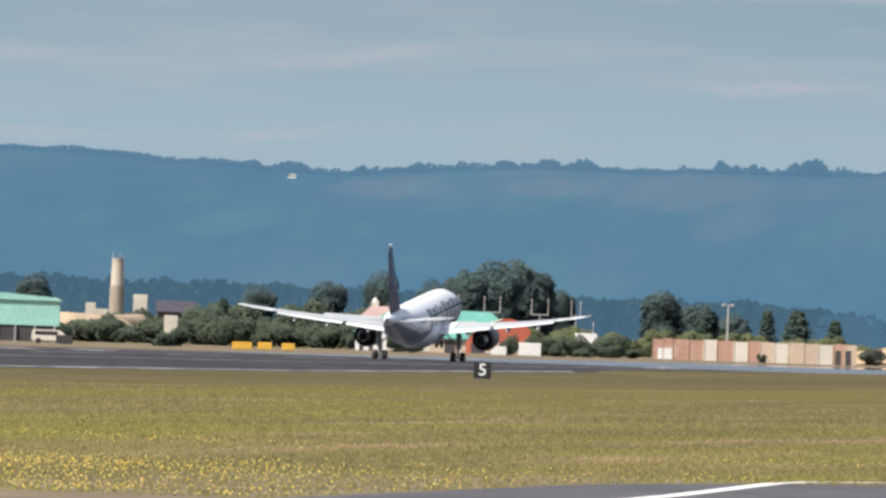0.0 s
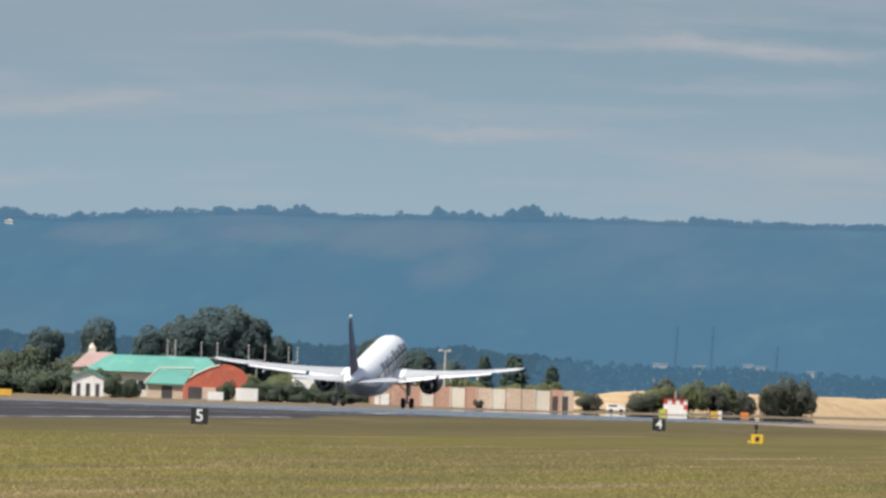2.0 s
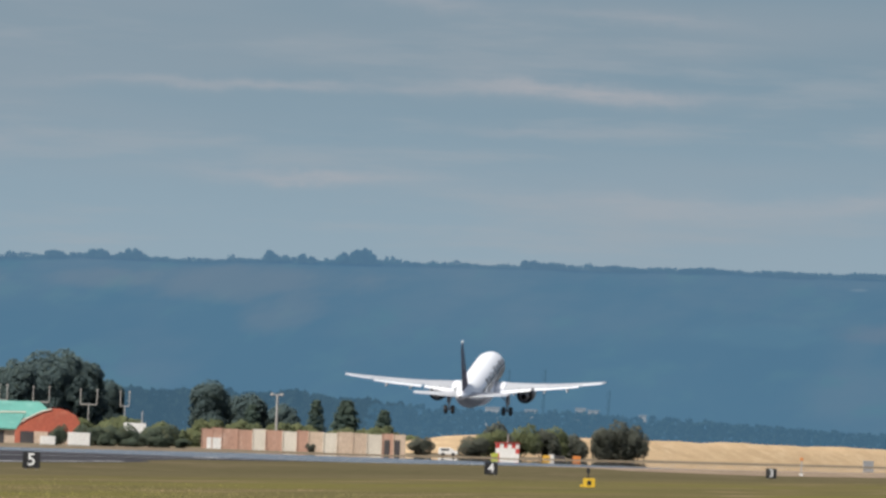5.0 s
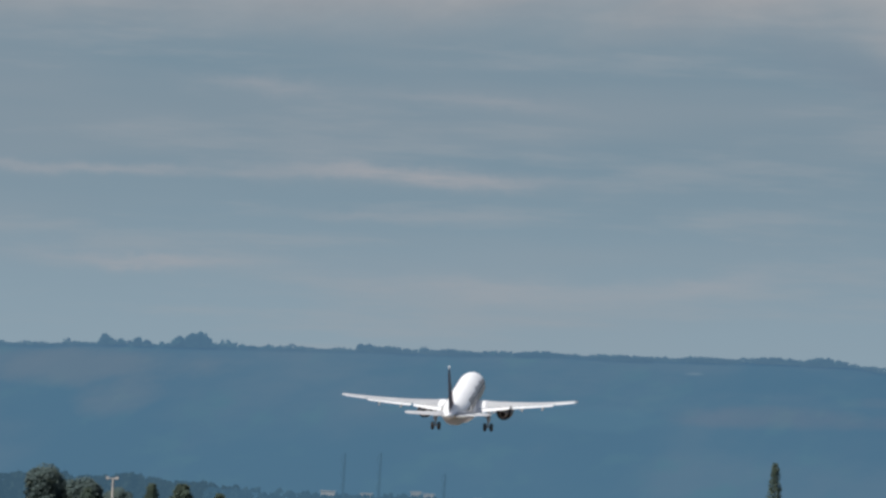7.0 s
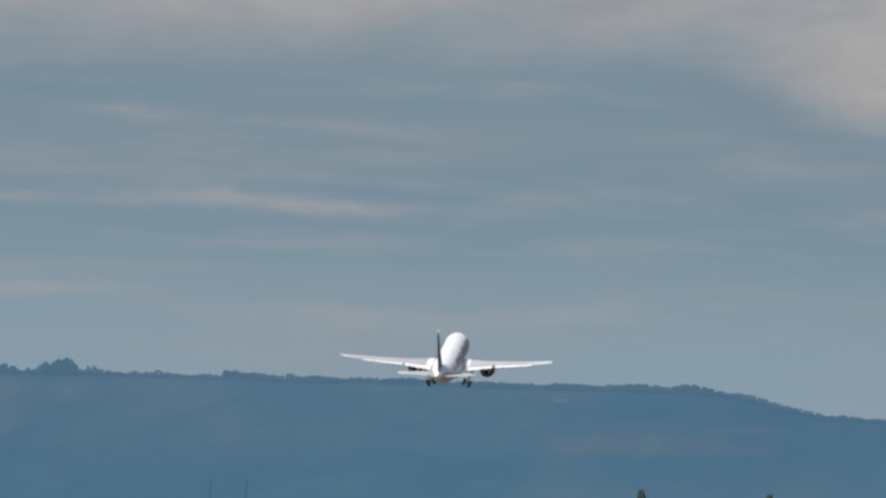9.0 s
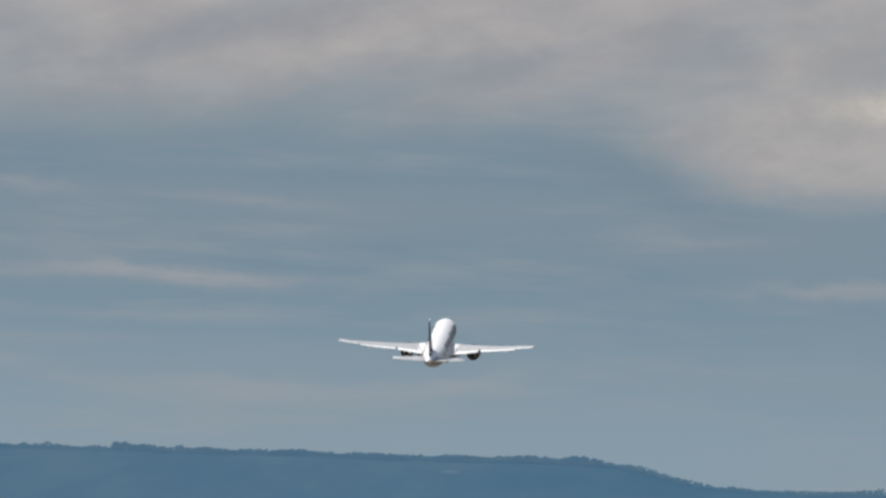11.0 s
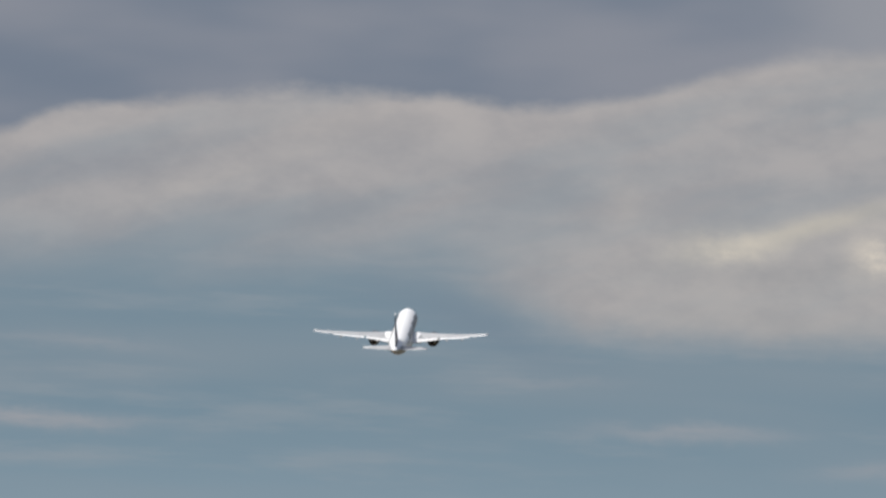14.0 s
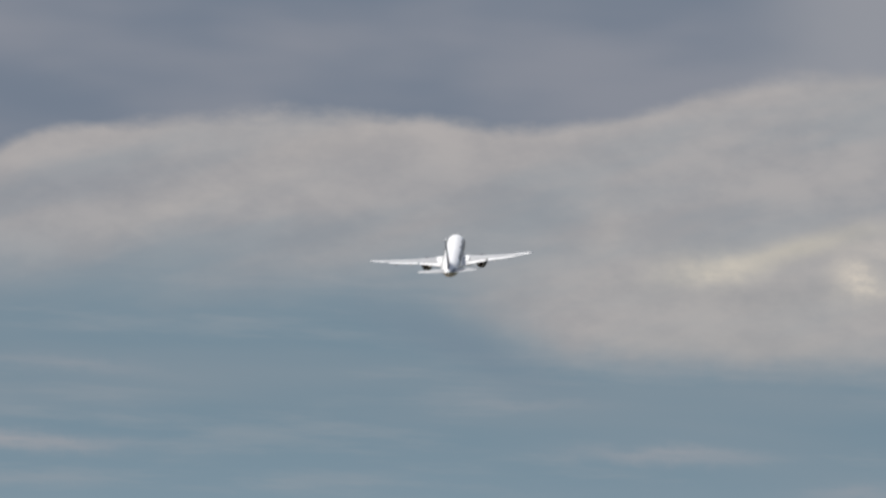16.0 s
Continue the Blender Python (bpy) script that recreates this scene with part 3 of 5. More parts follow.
for a in np.arange(1.5, 11.6, 0.012):  # rough fringe of crowns along the skyline
    a += g.uniform(-0.01, 0.01)
    e = ridge(a)
    tall = max(0.0, noise.noise((a * 6.0, 1.7, 0)) * 0.9 + 0.25) * 2.0 + 0.5
    tall += max(0.0, noise.noise((a * 26.0, 8.1, 0)) + 0.05) ** 1.3 * 3.4 * min(max((a - 4.0) / 3.5, 0.35), 1.0) * (0.3 if a > 9.75 else 1.0)
    z = EYE[2] + R1 * math.tan(radians(e - 0.012))
    for k in range(18):
        pts.append(polar(a + g.normal() * 0.007, R1 - 8 + g.uniform(-6, 6), z - 0.8 + g.uniform(0, tall)))
        sizes.append(0.5)
# standing groups of taller trees: heading, spread, height in metres
for a, spread, tall in ((7.25, 0.05, 4.6), (7.185, 0.05, 6.2), (7.17, 0.018, 8.0), (7.61, 0.02, 5.2), (7.45, 0.03, 3.0), (8.26, 0.05, 4.0), (8.62, 0.04, 2.5), (8.42, 0.05, 2.6),
                        (6.41, 0.05, 2.4), (6.30, 0.09, 1.8), (6.0, 0.12, 1.4), (5.6, 0.1, 1.2), (5.2, 0.12, 1.3), (4.8, 0.1, 1.2), (9.02, 0.04, 2.5), (9.28, 0.04, 2.5), (9.62, 0.08, 3.0), (9.8, 0.03, 2.4), (4.27, 0.09, 2.4), (4.5, 0.10, 1.8)):
    z = EYE[2] + R1 * math.tan(radians(ridge(a) - 0.012))
    for k in range(max(3, int(spread * 2 / 0.010))):  # rounded crowns that run into each other
        at = g.uniform(-1, 1)
        top = tall * g.uniform(0.55, 1.0) * (1 - 0.6 * at * at)
        slim = g.uniform(0.012, 0.024)
        for q in range(170):
            h = g.uniform(0, 1)
            pts.append(polar(a + at * spread + g.normal() * slim * (1.05 - h) ** 0.45 * 0.6, R1 - 10 + g.uniform(-4, 4), z - 1 + h * (top + 0.6)))
            sizes.append(0.5)
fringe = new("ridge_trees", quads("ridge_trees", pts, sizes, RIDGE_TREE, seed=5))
tagged(fringe, "tree crowns standing along the ridge's skyline, blue haze put in as glow", "trees", kind="stuff")


def woods(name, a0, a1, lateral, tops, material, label, gap=1.0, seed=3, size=0.9, width=3.0):
    """A belt of far crowns at a distance that follows the field; tops: headings and elevations of its upper edge."""
    g = np.random.default_rng(seed)
    pts, a = [], a0
    while a < a1:
        d = min(lateral / math.sin(radians(a)), 4230) + g.uniform(-25, 25)
        e = float(np.interp(a, *tops)) * (1 + 0.07 * noise.noise((a * 5.0, seed, 0))) * g.uniform(0.90, 1.02)
        tall = d * math.tan(radians(e)) + EYE[2]
        wide = width * g.uniform(0.7, 1.3)
        n = int(200 * tall / 14 * wide / 3)
        h = g.uniform(0, 1, n) ** 0.8
        r = wide * np.sqrt(np.clip(1 - ((h - 0.45) / 0.58) ** 2, 0.02, 1))
        pts.append(np.stack([r * g.uniform(-1, 1, n), r * g.uniform(-1, 1, n), h * tall], 1) + np.array(polar(a, d, 0.3)))
        a += gap * wide * 1.2 / d * 57.3
    ob = new(name, quads(name, np.concatenate(pts), size, material, seed=seed))
    return tagged(ob, label, "trees", kind="stuff")


woods("far_woods", 6.95, 11.6, 470, ((6.9, 7.1, 7.4, 8.3, 9.8, 11.6), (0.150, 0.185, 0.205, 0.195, 0.206, 0.212)), FAR_WOOD, "belt of far woodland, blue haze put in as glow", 0.7, 3)
woods("far_poplars", 4.55, 7.1, 405, ((4.5, 5.1, 5.43, 5.83, 6.06, 6.28, 6.42, 7.1), (0.100, 0.118, 0.133, 0.146, 0.158, 0.168, 0.148, 0.168)), HAZE_GLOW, "even row of far poplars behind the levee, haze put in as glow", 0.75, 8, 0.7, 2.6)
woods("far_brush", 3.4, 4.6, 330, ((3.4, 4.6), (0.090, 0.104)), HAZE_GLOW, "low far brush behind the levee, haze put in as glow", 0.8, 9)

# grassy levee beyond the runway
bm = bmesh.new()
rings = []
for i in range(56):
    y = 2420 + i * 33
    ramp = min(i / 6, 1.0)
    top = (5.2 + 0.9 * i / 56 - 4.5 * (1 - ramp) ** 2) + 0.45 * ramp * noise.noise((y * 0.01, 0, 0)) + 0.25 * noise.noise((y * 0.05, 4, 0))
    rings.append([(-284, y, 0.6), (-291 + noise.noise((y * 0.03, 2, 0)), y, 0.95 + top * 0.45), (-297, y, top), (-303, y, top - 0.1), (-325, y, 0.6)])
rows = [[bm.verts.new(p) for p in r] for r in rings]
for a, b in zip(rows, rows[1:]):
    for i in range(4):
        bm.faces.new((a[i], a[i + 1], b[i + 1], b[i]))
tagged(part("levee", bm, DRY_GRASS, smooth=True), "straw-coloured dry grass levee along the airfield", "embankment", kind="structure")


# ---------------------------------------------------------------- plants
def crown_points(lobes, n, seed):
    g = np.random.default_rng(seed)
    out, ways = [], []
    total = sum(r[3] * r[4] for r in lobes)
    for x, y, z, rx, rz in lobes:
        k = int(n * rx * rz / total)
        d = g.normal(size=(k, 3))
        d /= np.linalg.norm(d, axis=1)[:, None]
        ways.append(d.copy())
        d *= (g.uniform(0.80, 1.0, k) ** 0.5)[:, None] * (1 + 0.11 * np.sin(d[:, :1] * 7 + d[:, 2:] * 9 + x))
        out.append(d * (rx, rx, rz) + (x, y, z))
    return np.concatenate(out), np.concatenate(ways)


def broad_tree(x, y, z, high, wide, seed, label, leaf=HAZED_LEAF, trunk_share=0.22, count=15000, group="", size=None):
    g = np.random.default_rng(seed)
    t = thing("tree", pose(x, y, z, 0, 0, g.uniform(0, 360)), label, "tree", group)
    bm = bmesh.new()
    rod(bm, (0, 0, -0.3), (0.1, 0, high * 0.55), wide * 0.045, wide * 0.02)
    lobes = [(0, 0, high * 0.58, wide * 0.43, high * 0.39), (0, 0, high * 0.34, wide * 0.43, high * 0.28)]
    for k in range(14):
        a = g.uniform(0, 6.28)
        r = wide * g.uniform(0.16, 0.38)
        h = high * g.uniform(trunk_share + 0.08, 0.80)
        lobes.append((r * math.cos(a), r * math.sin(a), h, wide * g.uniform(0.15, 0.25), high * g.uniform(0.10, 0.18)))
        rod(bm, (0.05, 0, high * g.uniform(0.2, 0.4)), (r * math.cos(a), r * math.sin(a), h), wide * 0.018, wide * 0.006, 6)
    part("trunk", bm, BARK, t, "dark trunk with spreading limbs")
    spots, ways = crown_points(lobes, count, seed)
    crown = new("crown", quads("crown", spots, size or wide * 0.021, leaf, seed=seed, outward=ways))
    crown.parent = t
    return t


def conifer(x, y, z, high, wide, seed, label, group=""):
    g = np.random.default_rng(seed)
    t = thing("conifer", pose(x, y, z), label, "tree", group)
    bm = bmesh.new()
    rod(bm, (0, 0, -0.3), (0, 0, high * 0.97), 0.22, 0.03)
    part("trunk", bm, BARK, t)
    h = g.uniform(0.06, 1, 1500) ** 0.9
    a = g.uniform(0, 6.28, 1500)
    r = wide * 0.56 * (1.06 - h) ** 0.5 * (0.90 + 0.10 * np.sin(h * 31 + seed + a)) * g.uniform(0.5, 1.05, 1500)
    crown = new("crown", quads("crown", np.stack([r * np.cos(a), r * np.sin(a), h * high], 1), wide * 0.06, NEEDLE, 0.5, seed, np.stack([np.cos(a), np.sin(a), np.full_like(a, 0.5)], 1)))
    crown.parent = t
    return t


def shrub(x, y, z, wide, high, seed, label, leaf=SHRUB, group=""):
    g = np.random.default_rng(seed)
    t = thing("shrub", pose(x, y, z), label, "shrub", group)
    bm = bmesh.new()
    lobes = []
    for k in range(9):
        a, r = g.uniform(0, 6.28), wide * g.uniform(0.02, 0.36)
        p = (r * math.cos(a), r * math.sin(a) * 0.6, high * g.uniform(0.25, 0.74))
        lobes.append((*p, wide * g.uniform(0.17, 0.27), high * g.uniform(0.24, 0.36)))
        rod(bm, (p[0] * 0.3, p[1] * 0.3, -0.2), p, 0.06, 0.02, 5)
    part("stems", bm, BARK, t)
    spots, ways = crown_points(lobes, 5200, seed)
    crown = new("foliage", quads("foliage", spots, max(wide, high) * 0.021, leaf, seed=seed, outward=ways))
    crown.parent = t
    return t


GRP = "trees behind the airfield buildings"
for i, (x, y, high, wide) in enumerate(((-420, 2204, 11.4, 7.2), (-420, 2443, 11.8, 7.4), (-400, 2407, 12.9, 8.0), (-400, 2475, 15.6, 8.2), (-400, 2542, 14.6, 7.0))):
    broad_tree(x, y, 0.8, high, wide, 20 + i, "tall dark green broadleaf tree beyond the runway", group=GRP)
for i, (x, y, high, wide) in enumerate(((-402, 2606, 16.4, 9.5), (-405, 2620, 17.2, 11.0), (-402, 2640, 19.4, 13.0), (-400, 2656, 20.0, 13.0), (-400, 2678, 18.6, 13.0), (-402, 2700, 17.0, 10.5), (-398, 2714, 14.0, 7.5))):
    broad_tree(x, y, 0.8, high, wide, 40 + i, "large dark green tree in a dense grove", trunk_share=0.05, count=17000, group="grove of large trees")
for i, (x, y, high, wide) in enumerate(((-400, 2893, 15.4, 11.0), (-398, 2945, 12.6, 11.0), (-395, 2985, 10.6, 10))):
    broad_tree(x, y, 0.8, high, wide, 60 + i, "rounded dark green tree behind low bushes", trunk_share=0.05, group=GRP)
for i, (x, y, high, wide) in enumerate(((-350, 2703, 10.8, 5.4), (-340, 2677, 10.8, 8.2), (-340, 2744, 9.2, 5.6), (-345, 2560, 9, 5.5), (-240, 3060, 22.4, 5.5), (-240, 3534, 25.4, 5.5), (-327, 1872, 7.2, 3.2))):
    conifer(x, y, 0.8, high, wide, 70 + i, "dark conifer behind the panel fence", "conifers behind the fence")
ROW = "bushes along the far side of the runway"
spots = []
for i in range(24):  # long hedge line before the tower and up to the buildings
    y = 1545 + i * 15
    spots.append((-300 - (i % 3) * 5, y, 6.6, 2.5 + 1.2 * ((i * 7) % 5) / 5 + i * 0.05))
for i in range(9):  # taller growth behind the hedge
    y = 1935 + i * 22
    spots.append((-335 - (i % 3) * 5, y, 9.5, 6.2 + 1.6 * ((i * 5) % 4) / 4))
for i in range(22):  # bushes between the red hangar and the fence, and behind the fence
    y = 2040 + i * 26
    spots.append((-312 - (i % 2) * 4, y, 8.5, 3.9 + 1.6 * ((i * 5) % 7) / 7))
spots += [(-268, 1502, 4.2, 2.5), (-266, 1480, 3.4, 2.0), (-318, 1800, 8.0, 5.6), (-312, 1765, 7.0, 4.6)]
spots += [(-288, 1996, 5.0, 2.4), (-289, 2022, 4.6, 2.2), (-345, 1872, 7, 4.4), (-345, 1900, 8, 5.0), (-346, 1925, 8, 4.8), (-345, 1950, 8, 4.6), (-345, 1978, 8, 5.0)]
spots += [(-288, 1816, 4.2, 3.0), (-287, 1842, 3.6, 2.2), (-283, 1902, 3.4, 2.6), (-284, 1780, 3.0, 1.8), (-286, 1950, 4.0, 3.4)]
spots += [(-270, 1685, 3.0, 3.4), (-271, 1705, 2.8, 2.9), (-271, 1798, 3.0, 3.3), (-272, 1838, 4.2, 3.2), (-272, 1858, 4.2, 2.7), (-273, 1882, 5.0, 3.4), (-273, 1908, 5.0, 3.1), (-274, 1932, 5.0, 3.8)]
for i in range(5):
    spots.append((-268 - i, 1800 + i * 34, 3.2, 1.5 + 0.5 * (i % 2)))
for i, (x, y, wide, high) in enumerate(spots):
    olive = 33 <= i < 55
    shrub(x, y, 0.8, wide, high, 100 + i, "olive-green leafy bush near the panel fence" if olive else "green leafy bush on dry ground beyond the runway", OLIVE_SHRUB if olive else SHRUB, ROW)
for i, (x, y, wide, high) in enumerate(((-262, 2064, 3.6, 1.7), (-262, 2168, 5.0, 3.2), (-261, 2010, 2.0, 1.6))):
    shrub(x, y, 0.8, wide, high, 150 + i, "dark rounded shrub in front of the panel fence", BROWN_SHRUB, "shrubs by the fence")
for i, (x, y, wide, high) in enumerate(((-262, 2255, 6.5, 4.0), (-262, 2278, 7.5, 5.2), (-264, 2305, 8.0, 6.4), (-263, 2335, 8.0, 6.2), (-262, 2365, 8.2, 5.6), (-263, 2395, 8.0, 5.8), (-262, 2425, 7.5, 5.2))):
    shrub(x, y, 0.8, wide, high, 160 + i, "yellowish-green willow thicket beside the runway", OLIVE_SHRUB if i % 2 else BROWN_SHRUB, "thicket beside the runway")
for i, (x, y, wide, high) in enumerate(((-258, 2430, 7.0, 6.6), (-258, 2452, 8.5, 7.6), (-258, 2478, 8.5, 7.2), (-258, 2500, 6.5, 6.0))):
    shrub(x, y, 0.8, wide, high, 170 + i, "dense brown-green bush at the end of the thicket", BROWN_SHRUB, "thicket beside the runway")


# ---------------------------------------------------------------- buildings and airfield equipment
def facing(x, y, z=0.83):
    """Pose of something that turns its front (its -y side) to the camera."""
    return pose(x, y, z, 0, 0, math.degrees(math.atan2(-x, y)))


def gable_shed(at, wide, deep, wall, peak, wall_mat, roof_mat, name, label, category, doors=()):
    t = thing(name, at, label, category)
    h = wide / 2
    part("wall", prism(bmesh.new(), [(-h, 0), (h, 0), (h, wall), (0, peak - 0.1), (-h, wall)], 0, deep), wall_mat, t)
    for s in (-1, 1):
        part("roof", prism(bmesh.new(), [(s * (h + 0.4), wall - 0.16), (s * (h + 0.4), wall + 0.02), (0, peak + 0.08), (0, peak - 0.1)][::s], -0.4, deep + 0.4), roof_mat, t)
    for x0, x1, z1 in doors:
        part("door", rounded(x0, x1, -0.06, 0.06, 0.02, z1, 0.02), DARK_FILL, t, "doorway slab coloured near-black for shade")
    return t


# white gabled shed; the pink roof behind it is paled to imitate haze
t = gable_shed(facing(-290, 1787), 4.6, 9, 2.8, 3.9, WHITE_WALL, TEAL_ROOF, "shed", "white shed with grey doors and a teal roof beside the hall", "shed", ((-1.7, -1.1, 1.9), (-0.3, 0.3, 1.9), (1.1, 1.7, 1.9)))
t = thing("house", facing(-318, 1967), "house with a haze-paled pink roof and a small cupola", "house")
part("wall", prism(bmesh.new(), [(-3.6, 0), (3.6, 0), (3.6, 4.6), (-3.6, 4.6)], 0, 8), CREAM_WALL, t)
part("roof", loft(bmesh.new(), [[(-4, -0.4, 4.5), (4, -0.4, 4.5), (4, 8.4, 4.5), (-4, 8.4, 4.5)], [(-1.4, 3.6, 7.0), (2.6, 3.6, 7.0), (2.6, 4.4, 7.0), (-1.4, 4.4, 7.0)]]), PINK_ROOF, t, "haze-paled pink hipped roof")
bm = rounded(-1.3, -0.1, 3.4, 4.6, 6.7, 7.7, 0.04)
rod(bm, (-0.7, 4, 7.6), (-0.7, 4, 8.5), 0.75, 0.05, 6)
part("cupola", bm, CREAM_WALL, t, "pale cupola")

# long hall with teal metal roof, a lower annexe and a red barrel-roofed hangar
t = thing("hall", facing(-300, 1913), "long low hall with a teal metal roof and pale walls", "building")
part("wall", rounded(-10.6, 10.8, 0, 12, 0, 4.1, 0.03), CREAM_WALL, t, "cream wall")
part("roof", loft(bmesh.new(), [[(-11.2, -0.8, 3.95), (11.5, -0.8, 3.95), (11.5, 12.5, 3.95), (-11.2, 12.5, 3.95)], [(-7.0, 5.4, 6.6), (8.4, 5.4, 6.6), (8.4, 6.2, 6.6), (-7.0, 6.2, 6.6)]]), TEAL_ROOF, t, "teal metal roof")
for i in range(6):
    part("window", rounded(-9 + i * 2.2, -7.8 + i * 2.2, -0.05, 0.1, 1.2, 2.6, 0.02), DARK_GLASS, t)
t = thing("annexe", facing(-285, 1833), "low annexe with a teal lean-to roof", "building")
part("wall", rounded(-3.4, 2.0, 0, 7, 0, 2.3, 0.03), TAN_PANEL, t, "tan panelled wall")
part("roof", prism(bmesh.new(), [(-3.7, 2.1), (2.3, 2.1), (2.3, 2.25), (-3.7, 2.25)], -0.5, 0.1), TEAL_ROOF, t)
bm = bmesh.new()
loft(bm, [[(-3.8, -0.5, 2.15), (2.2, -0.5, 2.15), (2.2, -0.5, 2.3), (-3.8, -0.5, 2.3)], [(-1.6, 7, 4.45), (3.6, 7, 4.45), (3.6, 7, 4.6), (-1.6, 7, 4.6)]])
part("lean_to", bm, TEAL_ROOF, t, "teal lean-to roof")
bm = bmesh.new()
rod(bm, (-3.85, -0.5, 2.3), (-1.65, 7, 4.65), 0.14)
rod(bm, (-1.65, 7, 4.65), (3.6, 7, 4.75), 0.14)
part("bargeboard", bm, CREAM_WALL, t, "cream bargeboard")
part("door", rounded(-1.2, 0.4, -0.06, 0.06, 0.02, 1.9, 0.02), DARK_FILL, t, "doorway slab coloured near-black for shade")


def hangar_front(grow=0.0):
    """Rounded gable, its ridge off the middle: the long side falls towards the annexe."""
    g = grow
    return [(4.7 + g, 0), (4.7 + g, 3.6), (4.0 + g, 4.5 + g * 0.6), (2.9, 5.1 + g), (1.6, 5.4 + g), (0.4, 5.35 + g), (-1.2, 4.9 + g), (-3.2, 3.9 + g), (-5.2, 2.6 + g), (-7.0 - g, 1.2 + g * 0.6), (-7.0 - g, 0)]


t = thing("hangar", facing(-290, 1913), "red metal hangar with a long rounded roof and tan doors", "hangar")
part("wall", prism(bmesh.new(), hangar_front(), 0.1, 14), RED_PANEL, t, "red metal cladding")
part("roof", prism(bmesh.new(), [(x, z + 0.02) for x, z in hangar_front(0.2)], 0.4, 14.3), RED_PANEL, t, "faded red rounded roof")
bm = bmesh.new()
for (x0, z0), (x1, z1) in zip(hangar_front()[5:9], hangar_front()[6:10]):
    rod(bm, (x0, 0.05, z0 + 0.12), (x1, 0.05, z1 + 0.12), 0.12, sides=6)
part("bargeboard", bm, CREAM_WALL, t, "cream bargeboard along the long roof edge")
for i in range(4):
    part("door", rounded(-4.4 + i * 2.2, -2.25 + i * 2.2, -0.12, 0.14, 0.02, 1.9, 0.02), TAN_PANEL if i % 2 else DARK_FILL, t)

# teal hangar at the start of the pan, with a service truck, a van and a bin before it
t = thing("hangar", facing(-285, 1486), "pale teal hangar over a near-black base block", "hangar")
part("wall", rounded(-5.6, 5.0, 0, 14, 2.0, 5.2, 0.05), PALE_TEAL, t, "pale teal cladding")
part("roof", prism(bmesh.new(), [(-5.9, 5.1), (5.3, 5.1), (4.6, 5.5), (-2, 5.95), (-5.9, 5.8)], -0.3, 14.3), PALE_TEAL, t)
part("base", rounded(-5.5, 4.6, 0.2, 13.8, 0, 2.0, 0.03), DARK_FILL, t, "base block coloured near-black for shade")
for i in range(5):
    bm = bmesh.new()
    rod(bm, (-5.2 + i * 2.4, -0.05, 0), (-5.2 + i * 2.4, -0.05, 2.0), 0.12)
    part("column", bm, STEEL, t)


def van(at, label, paint, long=4.5, high=1.6):
    t = thing("van", at, label, "van")
    h = long / 2
    bm = prism(bmesh.new(), [(-h, 0.35), (h, 0.35), (h, 0.95), (h - 0.7, 1.05), (h - 1.25, high), (-h + 0.1, high), (-h, 1.0)], 0, 1.8)
    bmesh.ops.bevel(bm, geom=bm.edges[:], offset=0.06, segments=2, affect="EDGES")
    part("body", bm, paint, t)
    part("window", rounded(-h + 0.4, h - 1.5, -0.02, 0.06, 1.0, high - 0.14, 0.02), DARK_GLASS, t, "dark side glass")
    for x in (-h + 0.8, h - 0.8):
        for y in (0.05, 1.75):
            bm = bmesh.new()
            rod(bm, (x, y - 0.11, 0.33), (x, y + 0.11, 0.33), 0.33, sides=16)
            part("wheel", bm, TYRE, t)
    return t


van(facing(-262, 1386), "cream service van parked by the teal hangar", CREAM_WALL)


def container(at, label, wide, high, deep, paint, name="container"):
    t = thing(name, at, label, name.replace("_", " "))
    part("body", rounded(-wide / 2, wide / 2, 0, deep, 0.12, high, 0.04), paint, t)
    for i in range(int(wide / 0.35)):
        x = -wide / 2 + 0.15 + i * 0.35
        part("rib", rounded(x, x + 0.12, -0.05, 0.03, 0.2, high - 0.1, 0.015), paint, t)
    for x in (-wide / 2 + 0.15, wide / 2 - 0.15):
        part("skid", rounded(x - 0.1, x + 0.1, 0.02, deep - 0.02, 0, 0.12, 0.02), STEEL, t)
    return t


container(facing(-255, 1357), "dark brown bin near the runway edge", 1.9, 1.1, 1.2, DARK_FILL, "bin")
container(facing(-245, 1416), "yellow equipment box beside the runway", 2.3, 1.0, 1.4, YELLOW_PAINT, "equipment_box")
container(facing(-250, 1461), "orange-yellow equipment box beside the runway", 1.7, 1.0, 1.4, YELLOW_PAINT, "equipment_box")
container(facing(-250, 1478), "weathered yellow equipment box beside the runway", 1.6, 0.95, 1.4, YELLOW_PAINT, "equipment_box")
container(facing(-262, 1728), "small white trailer beside the red hangar", 2.2, 1.35, 2.0, WHITE_WALL, "trailer")
container(facing(-262, 1758), "white box trailer beside the red hangar", 3.2, 2.0, 2.2, WHITE_WALL, "trailer")
container(facing(-312, 1743), "pale utility cabinet among the bushes", 2.2, 3.5, 1.2, CREAM_WALL, "utility_cabinet")

# concrete tower with equipment huts behind the bushes
t = thing("tower", facing(-400, 2178, 0.8), "tall tan concrete tower with a darker base", "tower")
bm = bmesh.new()
rod(bm, (0, 0, 0), (0, 0, 9.6), 1.42, 1.26, 20)
part("base", bm, TOWER_DARK, t, "darker brown concrete base")
bm = bmesh.new()
rod(bm, (0, 0, 9.6), (0, 0, 14.2), 1.16, 1.04, 20)
part("shaft", bm, TOWER_TAN, t)
bm = bmesh.new()
rod(bm, (0, 0, 14.2), (0, 0, 14.45), 1.14, 1.14, 20)
part("platform", bm, CONCRETE, t)
